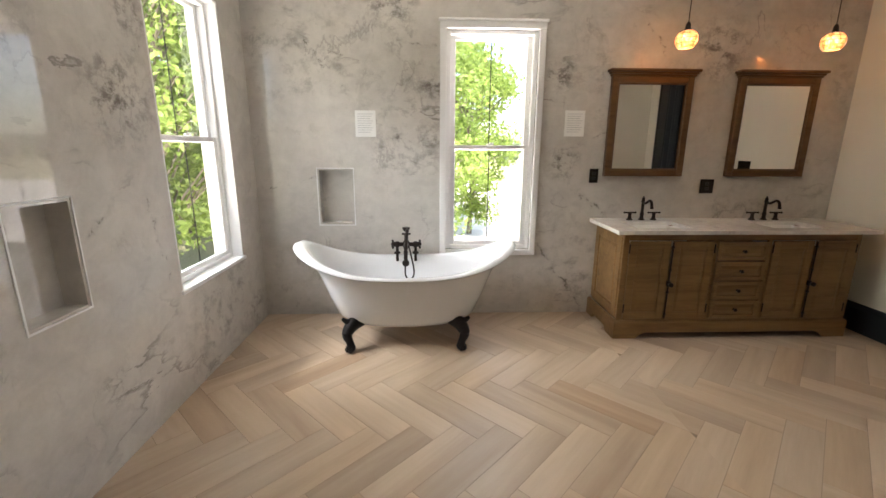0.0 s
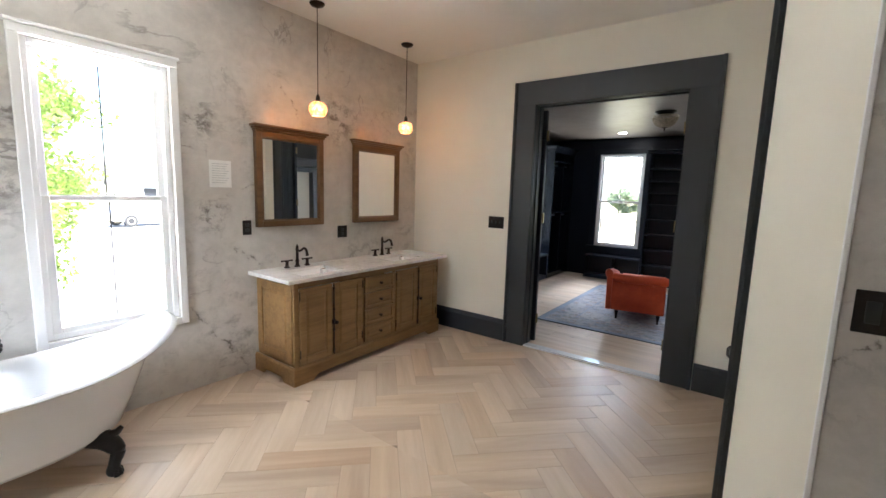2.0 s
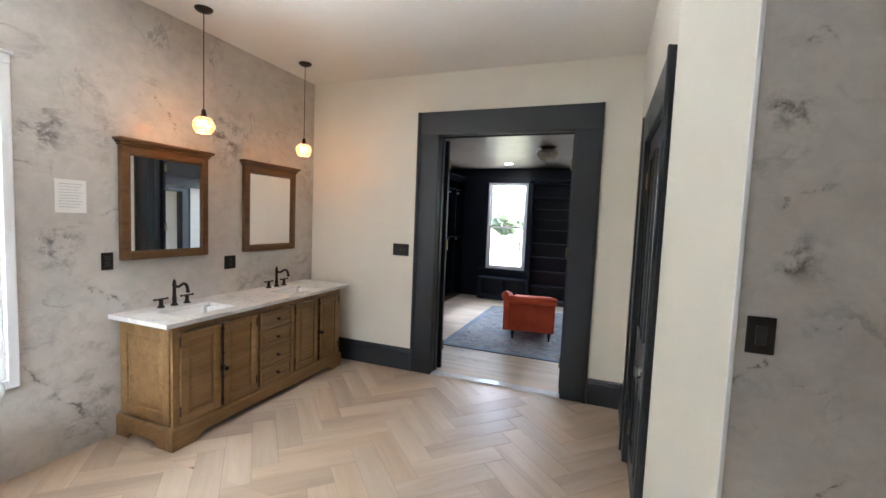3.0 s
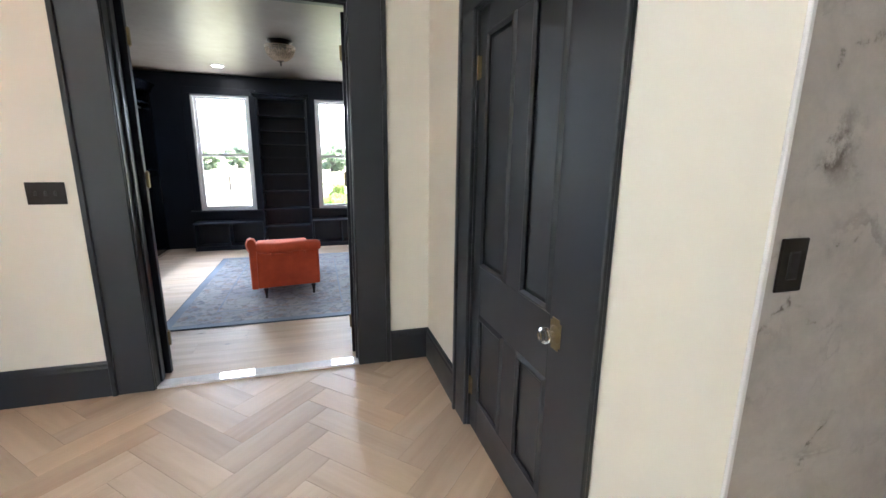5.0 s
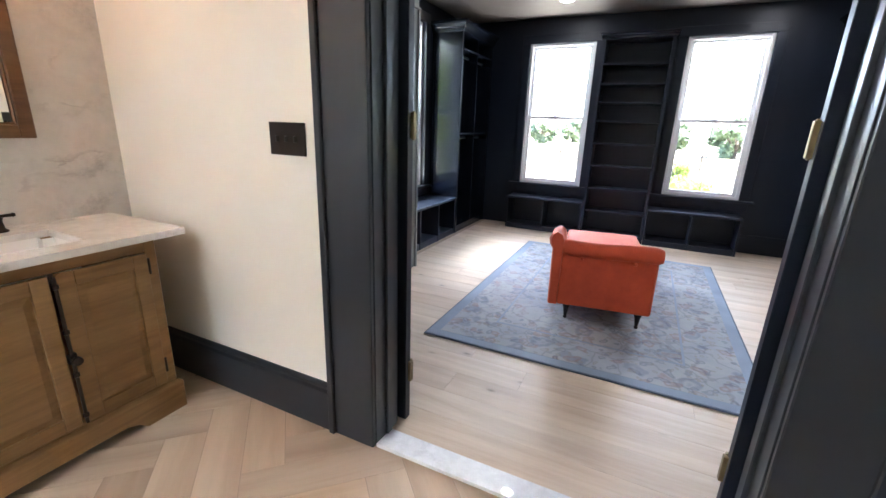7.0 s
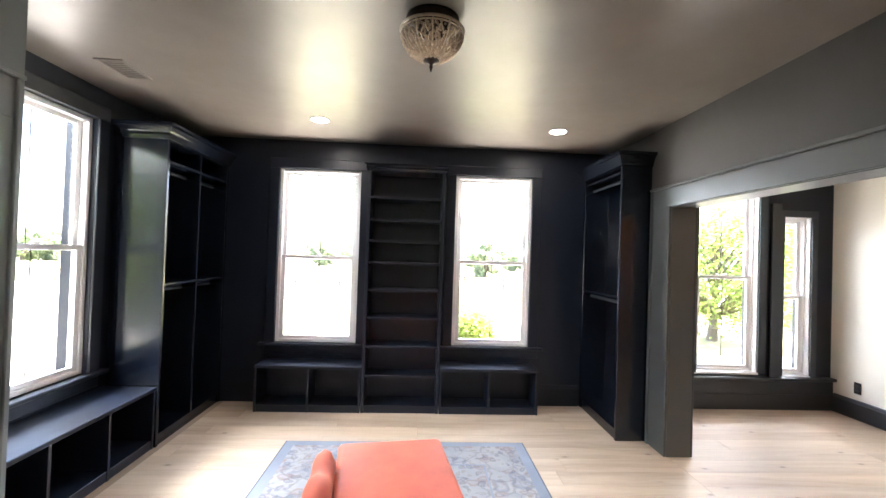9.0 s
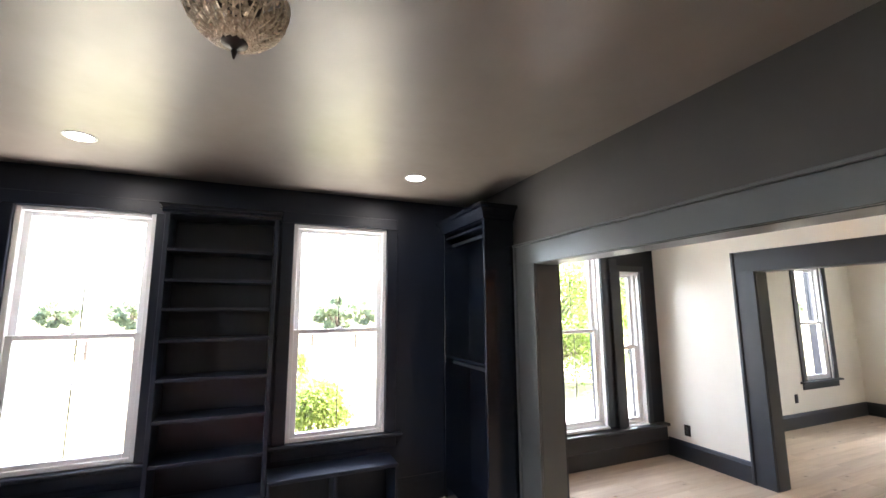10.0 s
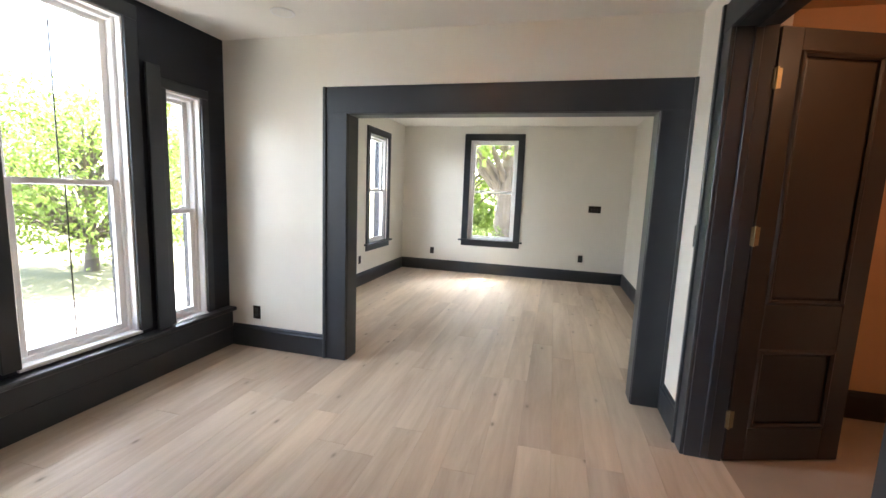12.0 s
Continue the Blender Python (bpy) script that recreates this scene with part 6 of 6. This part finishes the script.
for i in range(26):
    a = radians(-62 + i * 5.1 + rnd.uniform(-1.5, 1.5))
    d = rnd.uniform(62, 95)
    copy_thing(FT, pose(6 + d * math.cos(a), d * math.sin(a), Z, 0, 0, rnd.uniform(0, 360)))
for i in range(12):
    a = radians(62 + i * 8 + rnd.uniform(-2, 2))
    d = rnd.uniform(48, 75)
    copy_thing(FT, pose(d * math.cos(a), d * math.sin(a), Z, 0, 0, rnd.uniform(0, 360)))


def fence(p0, p1, n, h=0.95):
    root = thing("rail_fence", pose(p0[0], p0[1], GROUND), "distant post and rail field fence", "fence")
    d = Vector((p1[0] - p0[0], p1[1] - p0[1], 0))
    for i in range(n + 1):
        q = d * i / n
        part("post", boxes((q.x - 0.06, q.x + 0.06, q.y - 0.06, q.y + 0.06, -0.1, h), bev=0.01), M_BARK, root)
    for z in (0.35, 0.75):
        part("rail", tube([(0, 0, z), tuple(d + Vector((0, 0, z)))], 0.035, None, 6), M_BARK, root)
    return root


fence((34, -18), (30, 26), 16)


def outbuilding(m, W, D, H, label):
    root = thing("outbuilding", m, label, "building")
    part("wall", boxes((0, W, 0, D, 0, H)), M_SIDING, root)
    for i in range(int(H / 0.22)):
        part("board", boxes((-0.02, W + 0.02, -0.02, 0.0, i * 0.22 + 0.01, i * 0.22 + 0.2)), M_SIDING, root)
    r = bmesh.new()
    pts = [(-0.3, H), (D / 2, H + D * 0.32), (D + 0.3, H)]
    a = [r.verts.new((-0.3, y, z)) for y, z in pts] + [r.verts.new((-0.3, y, z + 0.12)) for y, z in pts[::-1]]
    b = [r.verts.new((W + 0.3, v.co.y, v.co.z)) for v in a]
    r.faces.new(a), r.faces.new(b[::-1])
    for i in range(6):
        r.faces.new((a[i], a[(i + 1) % 6], b[(i + 1) % 6], b[i]))
    part("roof", r, M_ROOF, root)
    for x in (W * 0.25, W * 0.65):
        w = part("window", boxes((x, x + 0.9, -0.06, 0.0, 0.9, 2.1), bev=0.01), M_WHITE, root)
        part("pane", boxes((x + 0.07, x + 0.83, -0.066, -0.058, 0.98, 2.02)), M_BLACKPL, w)
    return root


outbuilding(pose(-6.5, 34.0, Z), 9.0, 6.0, 3.0, "pale sided outbuilding beyond the driveway")
outbuilding(pose(9.5, 36.0, Z, 0, 0, -14), 7.0, 5.0, 2.2, "pale sided outbuilding across the forecourt")
outbuilding(pose(-24.0, 12.0, Z, 0, 0, 90), 8.0, 6.0, 3.0, "pale sided outbuilding behind the trees")


def parked_car(m, paint_mat, label):
    root = thing("parked_car", m, label, "car")
    prof = [(-2.1, 0.35), (-2.15, 0.75), (-1.95, 0.95), (-1.3, 1.02), (-0.75, 1.42), (0.75, 1.45), (1.45, 1.02), (2.0, 0.95), (2.12, 0.7), (2.1, 0.35)]
    bm = bmesh.new()
    sides = []
    for y, k in ((-0.85, 1.0), (-0.78, 1.02), (0.78, 1.02), (0.85, 1.0)):
        sides.append([bm.verts.new((x, y * (0.86 if z > 1.1 else 1.0), z)) for x, z in prof])
    for a, b in zip(sides, sides[1:]):
        for i in range(len(prof)):
            bm.faces.new((a[i], a[(i + 1) % len(prof)], b[(i + 1) % len(prof)], b[i]))
    bm.faces.new(sides[0]), bm.faces.new(sides[-1])
    part("body", bm, paint_mat, root)
    part("glasshouse", boxes((-0.95, 1.1, -0.76, 0.76, 1.06, 1.36), bev=0.06), M_BLACKPL, root, "dark car windows")
    for x in (-1.35, 1.35):
        for y in (-0.86, 0.70):
            w = part("wheel", lathe([(0.2, 0.0), (0.32, 0.0), (0.33, 0.03), (0.33, 0.13), (0.32, 0.16), (0.2, 0.16)], 20, at=(x, y, 0.33), axis='Y'), M_RUBBER, root)
            part("rim", lathe([(0.02, 0.01), (0.2, -0.004), (0.2, 0.15), (0.02, 0.15)], 16, at=(x, y, 0.33), axis='Y'), M_SILVER, w)
    return root


parked_car(pose(9.0, BN + 24.0, Z + 0.02, 0, 0, 8), M_CARPAINT, "silver car parked on the driveway")


# ---- floor pieces ----
def clip(poly, x0, x1, y0, y1):
    for ax, lim, keep in ((0, x0, 1), (0, x1, -1), (1, y0, 1), (1, y1, -1)):
        out = []
        for i, p in enumerate(poly):
            q = poly[(i + 1) % len(poly)]
            a, b = (p[ax] - lim) * keep, (q[ax] - lim) * keep
            if a >= 0:
                out.append(p)
            if a * b < 0:
                t = a / (a - b)
                out.append((p[0] + t * (q[0] - p[0]), p[1] + t * (q[1] - p[1])))
        poly = out
        if len(poly) < 3:
            return []
    return poly


def area(poly):
    return abs(sum(p[0] * q[1] - q[0] * p[1] for p, q in zip(poly, poly[1:] + poly[:1]))) / 2


def plank_mesh(poly, mat, thick=0.012, bev=0.0012):
    """A floor piece from its outline, with a small chamfer round the top."""
    bm = bmesh.new()
    c = Vector((sum(p[0] for p in poly) / len(poly), sum(p[1] for p in poly) / len(poly), 0))
    lo = [bm.verts.new((p[0], p[1], -thick)) for p in poly]
    mi = [bm.verts.new((p[0], p[1], -bev)) for p in poly]
    hi = []
    for p in poly:
        d = c - Vector((p[0], p[1], 0))
        d.normalize()
        hi.append(bm.verts.new((p[0] + d.x * bev * 1.3, p[1] + d.y * bev * 1.3, 0)))
    k = len(poly)
    for a, b in ((lo, mi), (mi, hi)):
        for i in range(k):
            bm.faces.new((a[i], a[(i + 1) % k], b[(i + 1) % k], b[i]))
    bm.faces.new(hi)
    return mesh_of("plank", bm, mat)


def piece(name, me, parent, m):
    ob = new(name, me)
    ob.parent = parent
    ob.matrix_basis = m
    return ob


def herringbone(parent, x0, x1, y0, y1, L, W, gap, origin, turn):
    whole = plank_mesh([(-L / 2 + gap, -W / 2 + gap), (L / 2 - gap, -W / 2 + gap), (L / 2 - gap, W / 2 - gap), (-L / 2 + gap, W / 2 - gap)], M_TILE, 0.012, 0.0005)
    R = Matrix.Rotation(radians(turn), 3, 'Z')
    for k in range(-60, 60):
        for j in range(-14, 15):
            for vert in (0, 1):
                bx, by = k * W + j * L, k * W - j * L
                cx, cy = (bx + W / 2, by + W + L / 2) if vert else (bx + L / 2, by + W / 2)
                c = R @ Vector((cx, cy, 0)) + Vector((*origin, 0))
                if not (x0 - L < c.x < x1 + L and y0 - L < c.y < y1 + L):
                    continue
                ang = turn + (90 if vert else 0)
                m = pose(c.x, c.y, 0, 0, 0, ang)
                loc = [(-L / 2 + gap, -W / 2 + gap), (L / 2 - gap, -W / 2 + gap), (L / 2 - gap, W / 2 - gap), (-L / 2 + gap, W / 2 - gap)]
                wpts = [tuple((m @ Vector((*p, 0)))[:2]) for p in loc]
                cut = clip(wpts, x0, x1, y0, y1)
                if not cut or area(cut) < 0.002:
                    continue
                if abs(area(cut) - area(wpts)) < 1e-5:
                    piece("plank", whole, parent, m)
                else:
                    inv = m.inverted()
                    piece("plank", plank_mesh([tuple((inv @ Vector((*p, 0)))[:2]) for p in cut], M_TILE, 0.012, 0.0005), parent, m)


for _x0, _x1, _y0 in ((BW + 0.002, 1.62, -1.60), (1.62, BE - 0.006, BS - 0.12)):
    herringbone(bpy.data.objects["floor"], _x0, _x1, _y0, BN - 0.002, HB_L, HB_W, 0.0010, HB_AT, -45)


def oak_floor(parent, x0, x1, y0, y1, W, seed):
    rnd = random.Random(seed)
    cache = {}
    x = x0
    while x < x1 - 0.01:
        w = min(W, x1 - x)
        y = y0 - rnd.uniform(0, 1.6)
        while y < y1:
            L = rnd.choice((1.2, 1.5, 1.8, 2.1))
            a, b = max(y, y0), min(y + L, y1)
            if b - a > 0.02:
                key = (round(b - a, 3), round(w, 3))
                if key not in cache:
                    h, q = (b - a) / 2 - 0.0008, w / 2 - 0.0006
                    cache[key] = plank_mesh([(-h, -q), (h, -q), (h, q), (-h, q)], M_OAK, 0.012, 0.0009)
                piece("plank", cache[key], parent, pose(x + w / 2, (a + b) / 2, 0, 0, 0, 90))
            y += L
        x += W


_of = bpy.data.objects["floor_oak"]
oak_floor(_of, DW - 0.04, DE - 0.002, DS - 0.02, DN - 0.45, 0.19, 3)
oak_floor(_of, CW - 0.2, DE - 0.03, LS, DS - 0.02, 0.19, 4)
